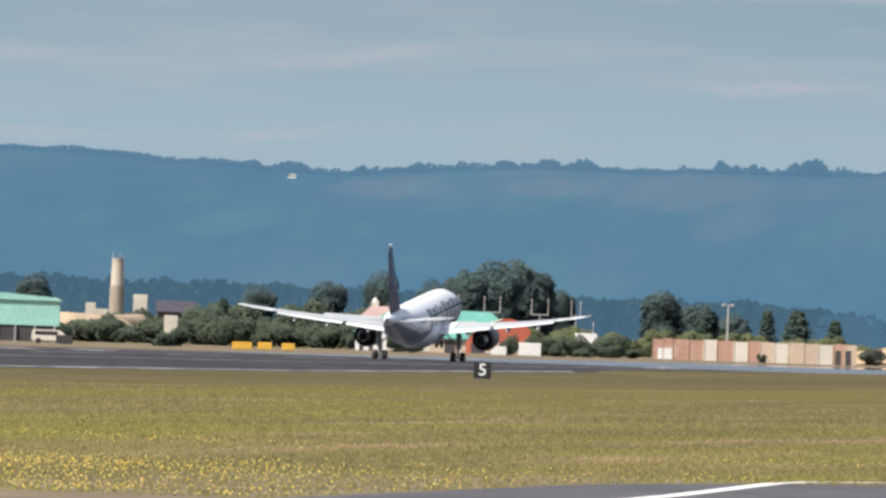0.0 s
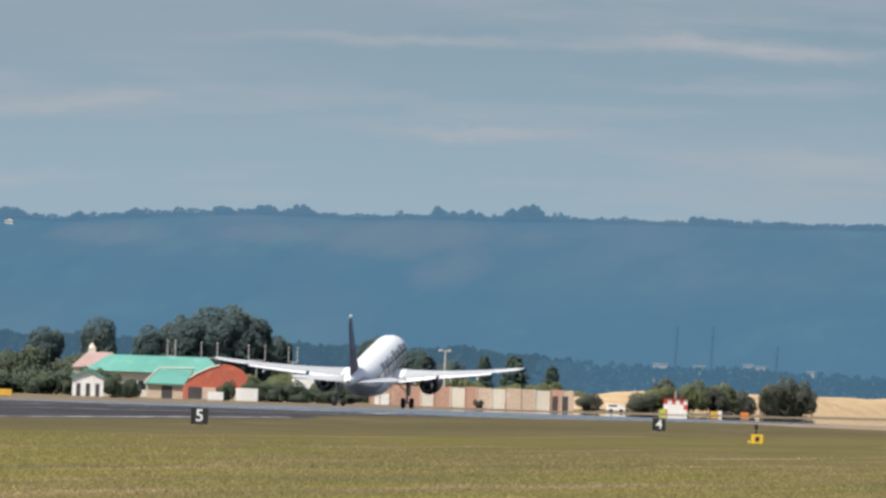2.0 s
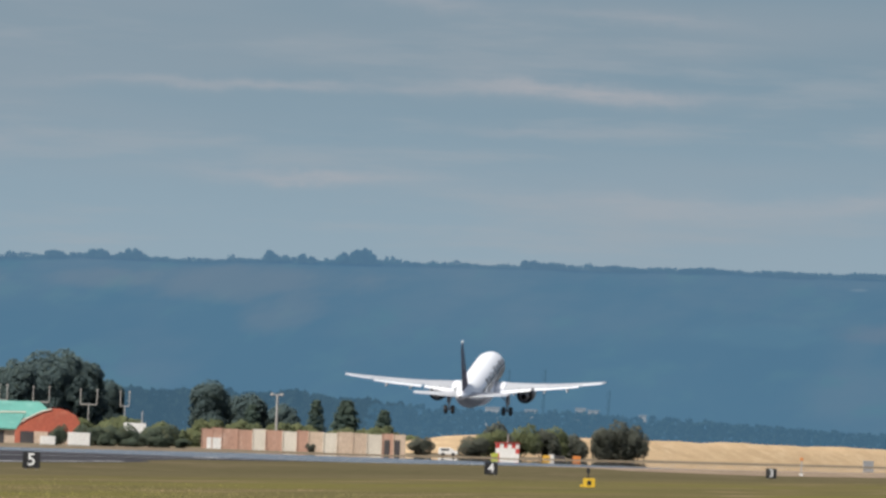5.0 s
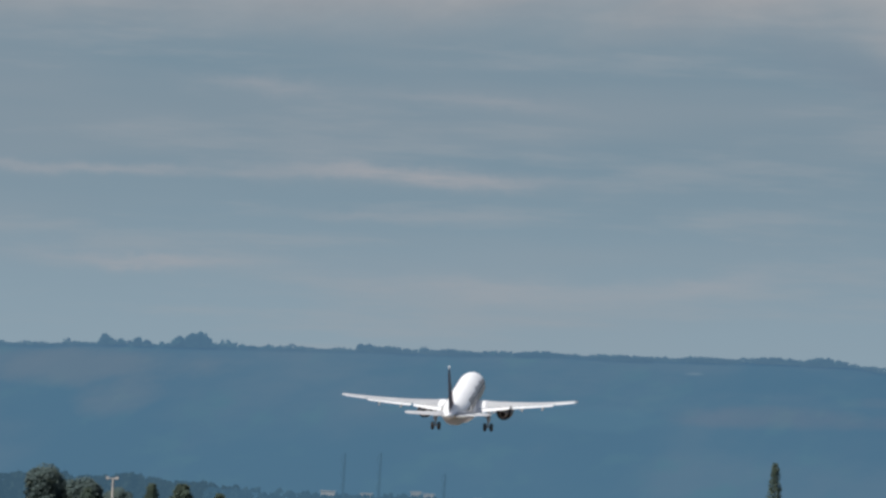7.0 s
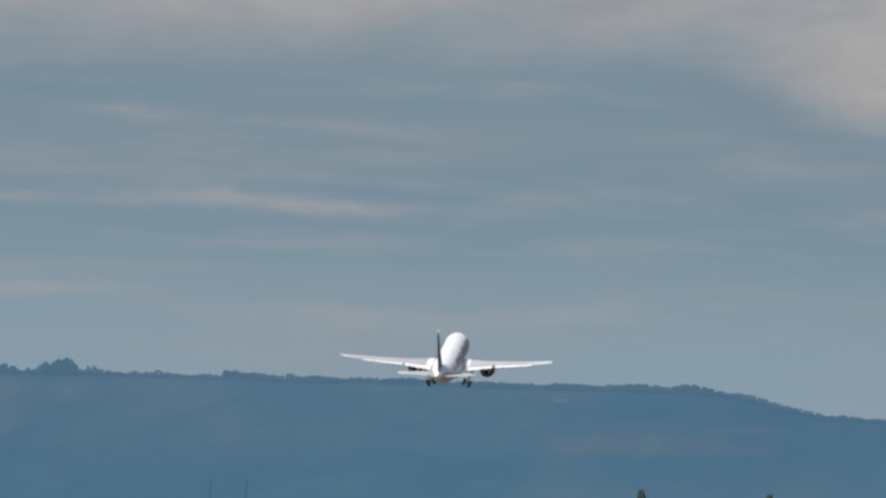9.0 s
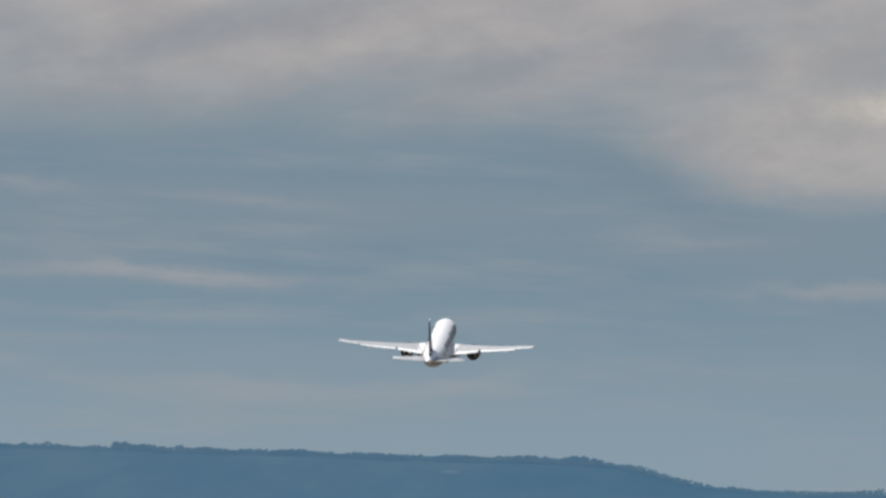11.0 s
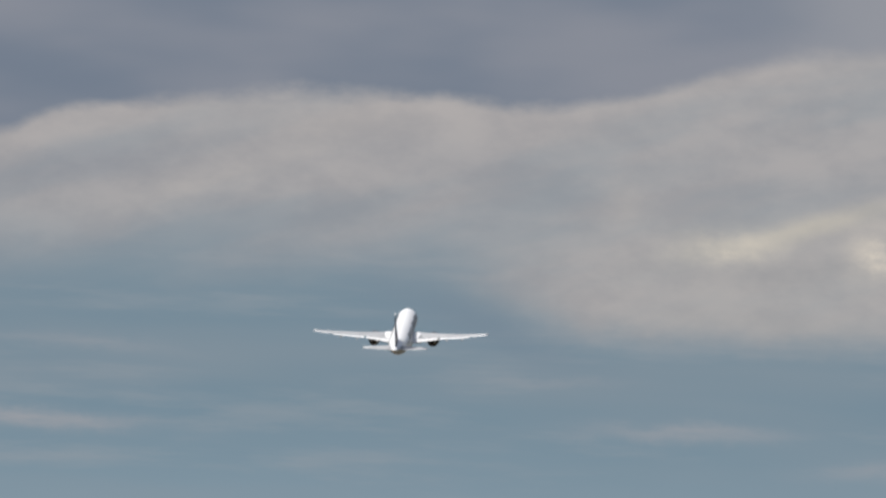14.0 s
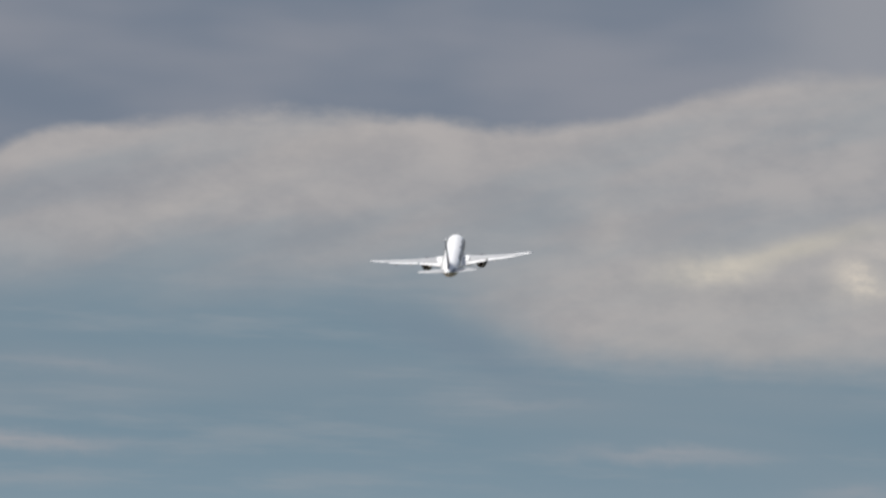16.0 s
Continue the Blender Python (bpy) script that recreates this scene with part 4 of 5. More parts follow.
for i in range(5):
    a = 1.2566 * i
    bm = bmesh.new()
    rod(bm, (1.1 * math.cos(a), 1.1 * math.sin(a), 14.4), (1.1 * math.cos(a), 1.1 * math.sin(a), 15.1 + 0.4 * (i % 2)), 0.08)
    part("antenna", bm, STEEL, t)
# Hut heights stretched up from level ground to fit the camera's view.
for x, y, wide, high in ((-390, 2099, 1.8, 6.2), (-390, 2147, 2.5, 8.0), (-392, 2118, 3.2, 5.2)):
    container(facing(x, y), "white equipment hut near the tower, stretched tall to fit the camera's view", wide, high, 2.5, CREAM_WALL, "equipment_hut")
container(facing(-275, 1536), "cream equipment hut standing in a gap of the hedge", 1.7, 3.9, 2.2, CREAM_WALL, "equipment_hut")
gable_shed(facing(-334, 1870) @ pose(2.8, 0, 0, 0, 0, 90), 7, 5.6, 4.8, 6.4, BARK, DARK_ROOF, "house", "house with a dark slate-purple roof behind the hedge", "house")


def soil_mound(x, y, wide, deep, high, seed):
    bm = bmesh.new()
    bmesh.ops.create_icosphere(bm, subdivisions=4, radius=1.0)
    for v in bm.verts:
        n = noise.noise(v.co * 2.2 + Vector((seed, 0, 0))) * 0.15
        v.co = Vector((v.co.x * wide * (1 + n), v.co.y * deep * (1 + n), max(min(v.co.z * 1.7, 1.0), -0.1) * high * (1 + n)))
    ob = tagged(part("soil_mound", bm, EARTH, smooth=True), "tan heap of bare soil behind the bushes", "mound", "soil heaps")
    ob.location = (x, y, 0.8)


soil_mound(-330, 1774, 7.0, 14, 3.2, 0.0)
soil_mound(-338, 1822, 9.0, 14, 3.9, 3.0)


def fork_mast(at, high, wide, label):
    """Approach-light style mast: a post, a crossbar and two uprights."""
    t = thing("light_mast", at, label, "light mast", "light masts before the grove")
    low = high - 3.2
    bm = bmesh.new()
    rod(bm, (0, 0, -0.2), (0, 0, low), 0.14, 0.1)
    part("post", bm, PALE_STEEL, t)
    part("crossbar", rounded(-wide / 2, wide / 2, -0.12, 0.12, low, low + 0.22, 0.03), PALE_STEEL, t)
    for s in (-1, 1):
        bm = bmesh.new()
        rod(bm, (s * wide / 2, 0, low + 0.1), (s * wide / 2, 0, high - 0.5), 0.10)
        part("upright", bm, PALE_STEEL, t)
        part("lamp_head", rounded(s * wide / 2 - 0.2, s * wide / 2 + 0.2, -0.3, 0.2, high - 0.4, high, 0.05), PALE_STEEL, t, "pale lamp housing")
    return t


for x, y, wide in ((-360, 2316, 1.5), (-360, 2364, 3.1), (-360, 2427, 3.3), (-360, 2477, 1.8)):
    fork_mast(facing(x, y), 10.6, wide, "pale steel light mast with a forked head")
t = thing("kiosk", facing(-300, 2077), "low white kiosk with a short mast", "kiosk")
part("body", rounded(-1.9, 1.9, 0, 3, 0, 3.9, 0.06), WHITE_WALL, t)
bm = bmesh.new()
rod(bm, (1.2, 1, 3.8), (1.2, 1, 5.9), 0.12)
part("mast", bm, STEEL, t)
t = thing("lamp_post", facing(-300, 2260), "tall pale lamp post with a twin head", "lamp post")
bm = bmesh.new()
rod(bm, (0, 0, -0.2), (0, 0, 10.2), 0.24, 0.17)
part("pole", bm, PALE_STEEL, t)
part("arm", rounded(-1.0, 0.9, -0.12, 0.12, 10.05, 10.25, 0.03), PALE_STEEL, t)
for x in (-0.95, 0.75):
    part("lamp_head", rounded(x - 0.35, x + 0.35, -0.3, 0.3, 9.95, 10.45, 0.06), PALE_STEEL, t, "pale lamp housing")

# panel fence: panels of uneven colour between posts
fence = thing("panel_fence", facing(-265, 2038), "long panel fence in faded rust, cream and tan", "fence")
bays = [(RUST_PANEL, 1.7), (RUST_PANEL, 1.6), (RUST_PANEL, 2.7), (RUST_PANEL, 2.5), (CREAM_WALL, 2.2), (RUST_PANEL, 2.8), (CREAM_WALL, 2.4), (RUST_PANEL, 1.9), (TAN_PANEL, 2.5), (CREAM_WALL, 2.3),
        (TAN_PANEL, 2.6), (TAN_PANEL, 2.4), (CREAM_WALL, 2.5), (RUST_PANEL, 1.9), (TAN_PANEL, 2.0)]
x = -17.8
for i, (tone, wide) in enumerate(bays):
    high = 3.35 + 0.10 * ((i * 5) % 3)
    part("panel", rounded(x, x + wide - 0.03, 0, 0.22, 0.02, high, 0.03), tone, fence)
    part("post", rounded(x - 0.12, x + 0.04, -0.1, 0.3, 0, high + 0.05, 0.02), tone, fence)
    x += wide
part("patch", rounded(-17.0, -14.6, -0.06, 0.02, 0.02, 1.9, 0.02), WHITE_WALL, fence, "whitewashed lower patch")
for px in (12.6, 14.3):
    part("gate", rounded(px, px + 0.9, -0.09, 0.0, 0.02, 2.5, 0.02), DARK_FILL, fence, "slab coloured near-black for a shaded opening")
van(facing(-256, 2160), "white pickup parked by the shrubs", WHITE_WALL, 3.4, 1.5)

# localizer hut in red and white checks
t = thing("localizer_hut", facing(-245, 2156), "red and white checked equipment hut with a mast", "equipment hut")
part("body", rounded(-2.1, 2.1, 0, 2.4, 0, 2.7, 0.04), WHITE_WALL, t)
for i in range(6):
    for k in range(3):
        if (i in (0, 5) or k == 2) and (i + k) % 2 == 0:
            part("check", rounded(-2.08 + i * 0.7, -1.4 + i * 0.7, -0.03, 0.02, 0.03 + k * 0.89, 0.90 + k * 0.89, 0.01), RED_PAINT, t, "red painted square")
part("roof", rounded(-2.25, 2.25, -0.2, 2.6, 2.7, 2.82, 0.02), RED_PAINT, t)
bm = bmesh.new()
rod(bm, (0, 1.0, 2.75), (0, 1.0, 4.4), 0.12, 0.07)
part("mast", bm, PALE_STEEL, t)
container(facing(-244, 2128), "lime-green equipment box near the checked hut", 1.2, 0.9, 1.0, LIME_PAINT, "equipment_box")
container(facing(-245, 2219), "orange-yellow marker box before the thicket", 1.4, 0.75, 1.0, YELLOW_PAINT, "equipment_box")
container(facing(-245, 2270), "orange-yellow marker box before the thicket", 1.5, 0.75, 1.0, ORANGE_PAINT, "equipment_box")
container(facing(-246, 2250), "dark cabinet between two yellow marker boxes", 2.0, 0.75, 1.0, DARK_FILL, "cabinet")
container(facing(-246, 2236), "white cabinet between two yellow marker boxes", 1.0, 0.9, 1.0, WHITE_WALL, "cabinet")
container(facing(-258, 3070), "grey box on the dry grass below the levee", 2.6, 1.6, 1.6, STEEL, "equipment_box")


def far_mast(at, high, label):
    t = thing("radio_mast", at, label, "mast", "radio masts")
    for s in (-0.4, 0.4):
        bm = bmesh.new()
        rod(bm, (s, 0, 0), (s * 0.3 + 0.9, 0, high), 0.20, 0.12)
        # Glowing haze material makes the masts look faint.
        part("leg", bm, HAZE_GLOW, t)
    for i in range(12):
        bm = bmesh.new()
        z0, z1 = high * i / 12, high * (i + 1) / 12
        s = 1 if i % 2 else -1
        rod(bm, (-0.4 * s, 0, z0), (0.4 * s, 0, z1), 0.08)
        part("brace", bm, HAZE_GLOW, t)
    return t


for a, tall in ((6.497, 0.350), (6.330, 0.356), (6.028, 0.270)):
    d = 4262
    far_mast(facing(*polar(a, d, 0)[:2]), d * math.tan(radians(tall)) + 2.4, "slender far radio mast over the woods")
for a, e, wide in ((6.56, 0.168, 5.0), (6.38, 0.163, 4.2), (6.15, 0.178, 3.6), (6.09, 0.170, 3.8), (5.86, 0.155, 2.5)):
    d = 4258
    p = polar(a, d, 0)
    t = thing("far_building", facing(p[0], p[1]), "pale far industrial building among the woods, haze put in as glow", "building", "far buildings")
    top = d * math.tan(radians(e)) + 2.4
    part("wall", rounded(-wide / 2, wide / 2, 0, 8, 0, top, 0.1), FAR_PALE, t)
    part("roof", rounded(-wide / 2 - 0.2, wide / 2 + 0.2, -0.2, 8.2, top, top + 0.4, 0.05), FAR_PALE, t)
p = polar(9.612, 4720, 0)
t = thing("hill_house", facing(p[0], p[1], 0.0), "tiny white house high on the hazy ridge", "house")
z = EYE[2] + 4720 * math.tan(radians(0.720))
part("wall", rounded(-1.7, 1.7, 0, 10, z - 1.4, z + 0.4, 0.1), WHITE_WALL, t)
part("roof", prism(bmesh.new(), [(-2.0, z + 0.35), (2.0, z + 0.35), (0.4, z + 1.2)], -0.3, 10), CREAM_WALL, t)


# ---------------------------------------------------------------- signs
def letter(name, text, size, material, parent, at, label):
    cu = bpy.data.curves.new(name, "FONT")
    cu.body, cu.size, cu.extrude, cu.offset = text, size, 0.012, 0.014
    cu.align_x = cu.align_y = "CENTER"
    tmp = new("tmp", cu)
    me = bpy.data.meshes.new_from_object(tmp.evaluated_get(bpy.context.evaluated_depsgraph_get()))
    bpy.data.objects.remove(tmp)
    me.materials.clear()
    me.materials.append(material)
    ob = new(name, me)
    ob.parent, ob.matrix_basis = parent, at
    return tagged(ob, label)


def distance_sign(x, y, digit, turn):
    t = thing("distance_sign", pose(x, y, 0, 0, 0, turn), "black runway distance sign with a white %s in the grass" % digit, "sign", "runway distance signs")
    part("panel", rounded(-0.64, 0.64, -0.14, 0.14, 0.14, 1.42, 0.03), SIGN_BLACK, t)
    for s in (-1, 1):
        part("leg", rounded(s * 0.42 - 0.05, s * 0.42 + 0.05, -0.05, 0.05, -0.05, 0.16, 0.01), STEEL, t)
        part("rim", rounded(s * 0.64 - 0.03, s * 0.64 + 0.03, -0.155, 0.155, 0.14, 1.42, 0.01), SIGN_BLACK, t)
    part("pad", rounded(-0.9, 0.9, -0.5, 0.5, -0.1, 0.03, 0.02), CONCRETE, t)
    letter("digit", digit, 1.32, SIGN_WHITE, t, pose(0, -0.155, 0.78, 90), "white digit")
    return t


distance_sign(-143.9, 941, "5", 10)
distance_sign(-143.9, 1252, "4", 10)
distance_sign(-143.9, 1565, "3", 10)
t = thing("taxiway_sign", facing(-104.7, 980, 0), "yellow taxiway sign with a dark mark in the grass", "sign")
part("panel", rounded(-0.48, 0.48, -0.1, 0.1, 0.06, 0.80, 0.03), SIGN_YELLOW, t)
part("mark", rounded(-0.16, 0.18, -0.115, -0.09, 0.24, 0.62, 0.01), SIGN_BLACK, t, "dark bar")
part("side_panel", rounded(-0.72, -0.52, -0.1, 0.1, 0.06, 0.30, 0.03), SIGN_YELLOW, t)
for s in (-0.3, 0.3):
    part("leg", rounded(s - 0.04, s + 0.04, -0.04, 0.04, -0.05, 0.1, 0.01), STEEL, t)
t = thing("marker_post", facing(-131, 1225, 0), "dark marker post with a small box on top", "post")
bm = bmesh.new()
rod(bm, (0, 0, -0.1), (0, 0, 0.8), 0.07)
part("pole", bm, SIGN_BLACK, t)
part("head", rounded(-0.17, 0.17, -0.12, 0.12, 0.7, 1.2, 0.03), SIGN_BLACK, t)
t = thing("marker_post", facing(-150, 1676, 0), "slim white post with an orange cap in the grass", "post")
bm = bmesh.new()
rod(bm, (0, 0, -0.1), (0, 0, 2.55), 0.09)
part("pole", bm, PALE_STEEL, t)
part("cap", rounded(-0.22, 0.22, -0.15, 0.15, 2.5, 2.9, 0.04), ORANGE_PAINT, t, "orange cap")
part("foot", rounded(-0.25, 0.25, -0.2, 0.2, -0.05, 0.7, 0.03), WHITE_WALL, t, "white lower box")


# ---------------------------------------------------------------- airliner (nose to +y, origin on the fuselage axis over the wing)
def circle(y, r, zc, n=28, squash=1.0):
    return [(r * math.cos(2 * math.pi * i / n), y, zc + r * squash * math.sin(2 * math.pi * i / n)) for i in range(n)]


NOSE = 17.2
HULL = [(NOSE, 0.12, -0.55), (NOSE - 0.4, 0.62, -0.5), (NOSE - 1.1, 1.05, -0.38), (NOSE - 2.2, 1.48, -0.2), (NOSE - 3.6, 1.80, -0.06), (NOSE - 5.2, 1.95, 0),
        (NOSE - 6.4, 1.975, 0), (5, 1.975, 0), (0, 1.975, 0), (-5, 1.975, 0), (-8.0, 1.97, 0), (-10.0, 1.88, 0.09), (-12.5, 1.62, 0.33), (-15.0, 1.24, 0.66),
        (-17.2, 0.85, 0.98), (-19.0, 0.5, 1.22), (-20.1, 0.26, 1.36), (-20.35, 0.16, 1.38)]


def foil(x, y, z, chord, thick, camber=0.02, n=9, twist=0.0):
    """Closed aerofoil ring in a plane of constant x; leading edge at y, running to -y."""
    up, down = [], []
    for i in range(n + 1):
        c = 0.5 - 0.5 * math.cos(math.pi * i / n)
        t = 5 * thick * (0.2969 * math.sqrt(c) - 0.126 * c - 0.3516 * c * c + 0.2843 * c ** 3 - 0.1036 * c ** 4)
        m = camber * math.sin(math.pi * c)
        up.append((x, y - c * chord, z + (m + t) * chord - math.tan(radians(twist)) * c * chord))
        down.append((x, y - c * chord, z + (m - t) * chord - math.tan(radians(twist)) * c * chord))
    return up + down[-2:0:-1]


def wing_at(s):
    """Leading edge place, height and chord at a share s of the half span."""
    x = 1.7 + 15.35 * s
    y = 5.0 - 7.9 * s
    chord = 7.0 - 3.3 * s / 0.36 if s < 0.36 else 3.7 - 2.2 * (s - 0.36) / 0.64
    return x, y, -0.95 + 1.05 * s + 0.95 * s * s, chord


airliner = thing("airliner", Matrix(), "white twin-engine jet airliner with a dark fin taking off", "airplane")
bm = bmesh.new()
loft(bm, [circle(y, r, z) for y, r, z in HULL])
fuselage = part("fuselage", bm, WHITE_PAINT, airliner, smooth=True)
# grey belly shell, 3 mm proud of the white hull
bm = bmesh.new()
rows = []
for y, r, z in HULL[3:-2]:
    rows.append([bm.verts.new(((r + 0.012) * math.cos(a), y, z + (r + 0.012) * math.sin(a))) for a in (radians(200 + 140 * i / 12) for i in range(13))])
for a, b in zip(rows, rows[1:]):
    for i in range(12):
        bm.faces.new((a[i], a[i + 1], b[i + 1], b[i]))
part("belly", bm, BELLY, fuselage, "grey painted belly", smooth=True)
bm = bmesh.new()
loft(bm, [circle(y, r, z, 20, 0.7) for y, r, z in ((7.5, 0.5, -1.5), (6, 1.7, -1.35), (3, 2.15, -1.25), (-3, 2.15, -1.25), (-5.5, 1.6, -1.2), (-7.5, 0.5, -1.3))])
part("wing_fairing", bm, WHITE_PAINT, fuselage, smooth=True)
bm = bmesh.new()
loft(bm, [circle(y, r, 1.38, 14) for y, r in ((-20.3, 0.17), (-20.5, 0.15), (-20.35, 0.10))])
part("exhaust", bm, SOOT, fuselage, "sooty tail exhaust")
for s in (-1, 1):
    bm = bmesh.new()
    for i in range(44):
        y = 12.2 - i * 0.53
        if not 1.2 < y < 2.2:
            z = 0.55
            x = s * (math.sqrt(1.975 ** 2 - z * z) + 0.004)
            box(bm, x - 0.02, x + 0.02, y - 0.12, y + 0.12, z - 0.17, z + 0.17)
    tagged(part("cabin_windows", bm, DARK_GLASS, fuselage, "row of small dark cabin windows"), kind="stuff")
    # Title lettering, enlarged and darkened to paint the hull side's ragged shade too.
    for i, (y0, y1, z0, z1) in enumerate(((10.2, 12.0, -0.5, 1.2), (7.6, 9.7, -0.5, 1.35), (5.1, 7.1, -0.4, 1.2), (2.6, 4.7, -0.5, 1.4), (0.4, 2.2, -0.5, 1.1), (-1.0, -0.1, -0.5, 1.35), (-3.6, -1.5, -0.4, 1.2), (-6.2, -4.1, -0.5, 1.3))):
        bm = bmesh.new()
        cols = []
        for y in (y0, y1):
            cols.append([bm.verts.new((s * 1.985 * math.cos(a), y, 1.985 * math.sin(a))) for a in (math.asin(z / 1.985) for z in np.linspace(z0, z1, 6))])
        for k in range(5):
            bm.faces.new((cols[0][k], cols[1][k], cols[1][k + 1], cols[0][k + 1]))
        part("title_block", bm, TITLE_SHADE_GREY, fuselage, "grey block of the airline title, darkened for the hull side's shade")
    for y in (13.3, -10.6):
        bm = bmesh.new()
        cols = []
        for yy in (y - 0.42, y + 0.42):
            r = float(np.interp(-yy, [-p[0] for p in HULL], [p[1] for p in HULL])) + 0.014
            zc = float(np.interp(-yy, [-p[0] for p in HULL], [p[2] for p in HULL]))
            cols.append([bm.verts.new((s * r * math.cos(a), yy, zc + r * math.sin(a))) for a in (radians(-25 + 11 * k) for k in range(6))])
        for k in range(5):
            bm.faces.new((cols[0][k], cols[1][k], cols[1][k + 1], cols[0][k + 1]))
        part("cabin_door", bm, WHITE_PAINT, fuselage)
bm = bmesh.new()
for k in range(6):
    a0, a1 = radians(35 + k * 19), radians(35 + k * 19 + 16)
    ring = []
    for y, r, z in ((NOSE - 1.75, 1.33, -0.25), (NOSE - 2.7, 1.64, -0.13)):
        ring.append([(r * math.cos(a) * 1.01, y, z + r * math.sin(a) * 1.01) for a in (a0, a1)])
    bm.faces.new([bm.verts.new(p) for p in (ring[0][0], ring[0][1], ring[1][1], ring[1][0])])
part("cockpit_glass", bm, DARK_GLASS, fuselage)

for s in (-1, 1):
    bm = bmesh.new()
    loft(bm, [[(s * x, y, z) for x, y, z in foil(*wing_at(q)[:3], wing_at(q)[3] * (0.82 if q < 0.78 else 1.0), 0.105 - 0.03 * q)] for q in [i / 14 for i in range(15)]])
    wing = part("wing", bm, WING_GREY, airliner, smooth=True)
    bm = bmesh.new()
    loft(bm, [[(s * x, y, z) for x, y, z in foil(wing_at(q)[0], wing_at(q)[1] + 0.02, wing_at(q)[2] + 0.012, wing_at(q)[3] * 0.825, 0.114 - 0.03 * q)] for q in (0.0, 0.04, 0.08, 0.12)])
    part("wing_root", bm, WHITE_PAINT, wing, "white painted wing root", smooth=True)
    for q0, q1, name in ((0.03, 0.345, "flap"), (0.37, 0.765, "flap"), (0.79, 0.97, "aileron")):
        bm = bmesh.new()
        rings = []
        for i in range(5):
            x, y, z, c = wing_at(q0 + (q1 - q0) * i / 4)
            if name == "flap":
                rings.append([(s * a, b, d) for a, b, d in foil(x, y - c * 0.80, z - 0.03 - 0.015 * c, c * 0.26, 0.13, 0.02, 5, 8)])
            else:
                rings.append([(s * a, b, d) for a, b, d in foil(x, y - c * 0.74, z + 0.012, c * 0.27, 0.16, 0.02, 5, 2)])
        loft(bm, rings)
        part(name, bm, FLAP_WHITE, wing, "white extended flap" if name == "flap" else "")
    for q in (0.20, 0.46, 0.66):
        x, y, z, c = wing_at(q)
        bm = bmesh.new()
        loft(bm, [[(s * x + r * math.cos(a), yy, zz + r * 1.3 * math.sin(a)) for a in (math.pi * 2 * i / 10 for i in range(10))]
                  for yy, r, zz in ((y - c * 0.42, 0.04, z - 0.25), (y - c * 0.6, 0.17, z - 0.36), (y - c * 0.95, 0.16, z - 0.52), (y - c * 1.12, 0.03, z - 0.62))])
        part("flap_fairing", bm, WING_GREY, wing, smooth=True)
    # engine
    ex, ez, ey = 5.75, -2.05, 5.6
    bm = bmesh.new()
    prof = [(ey, 0.92), (ey + 0.25, 1.05), (ey - 0.1, 1.15), (ey - 1.4, 1.22), (ey - 2.8, 1.12), (ey - 3.6, 0.98), (ey - 3.62, 0.92), (ey - 2.6, 0.90)]
    loft(bm, [[(s * ex + r * math.cos(a), yy, ez + r * math.sin(a)) for a in (math.pi * 2 * i / 24 for i in range(24))] for yy, r in prof], False)
    engine = part("engine", bm, NACELLE, airliner, "dark engine nacelle", smooth=True)
    bm = bmesh.new()
    loft(bm, [[(s * ex + r * math.cos(a), yy, ez + r * math.sin(a)) for a in (math.pi * 2 * i / 20 for i in range(20))] for yy, r in ((ey - 2.4, 0.72), (ey - 3.9, 0.62), (ey - 4.6, 0.46), (ey - 4.58, 0.40), (ey - 3.8, 0.42))], False)
    part("core_nozzle", bm, BARE_METAL, engine, "bare metal core nozzle", smooth=True)
    bm = bmesh.new()
    rod(bm, (s * ex, ey - 4.2, ez), (s * ex, ey - 5.1, ez), 0.33, 0.05, 16)
    part("exhaust_cone", bm, SOOT, engine, "sooty exhaust cone")
    bm = bmesh.new()
    rod(bm, (s * ex, ey - 2.75, ez), (s * ex, ey - 2.65, ez), 0.91, 0.91, 24)
    part("duct", bm, SOOT, engine, "dark bypass duct")
    bm = bmesh.new()
    rod(bm, (s * ex, ey - 0.55, ez), (s * ex, ey - 0.45, ez), 0.91, 0.91, 24)
    part("fan", bm, SOOT, engine)
    bm = bmesh.new()
    loft(bm, [[(s * ex + dx, ya, za) for dx, ya, za in ((-w, y0, z), (w, y0, z), (w, y1, z), (-w, y1, z))] for z, y0, y1, w in ((ez + 0.9, ey - 0.6, ey - 4.4, 0.2), (ez + 1.36, ey - 2.6, ey - 5.4, 0.16))])
    part("pylon", bm, WING_GREY, engine)
    # tailplane
    bm = bmesh.new()
    loft(bm, [[(s * a, b, d) for a, b, d in foil(0.4 + 5.82 * q, -14.6 - 3.7 * q, 1.05 + 0.58 * q, 3.6 - 2.25 * q, 0.10, 0, 7)] for q in (0, 0.25, 0.5, 0.75, 1)])
    tail = part("tailplane", bm, WING_GREY, airliner, smooth=True)
    bm = bmesh.new()
    loft(bm, [[(s * a, b, d) for a, b, d in foil(0.9 + 5.2 * q, -14.95 - 3.6 * q - (3.35 - 2.05 * q) * 0.74, 1.1 + 0.54 * q, (3.4 - 2.05 * q) * 0.29, 0.12, 0, 4, 3)] for q in (0, 0.5, 1)])
    part("elevator", bm, WING_GREY, tail)

bm = bmesh.new()
fin_rows = [(1.25, -12.0, 6.4), (2.1, -12.9, 5.75), (3.2, -14.0, 4.95), (4.4, -15.0, 4.2)]
loft(bm, [[(d, b, h) for a, b, d in foil(0, y, 0, c, 0.06, 0, 7)] for h, y, c in fin_rows])
fin = part("fin", bm, FIN_DARK, airliner, "dark painted fin", smooth=True)
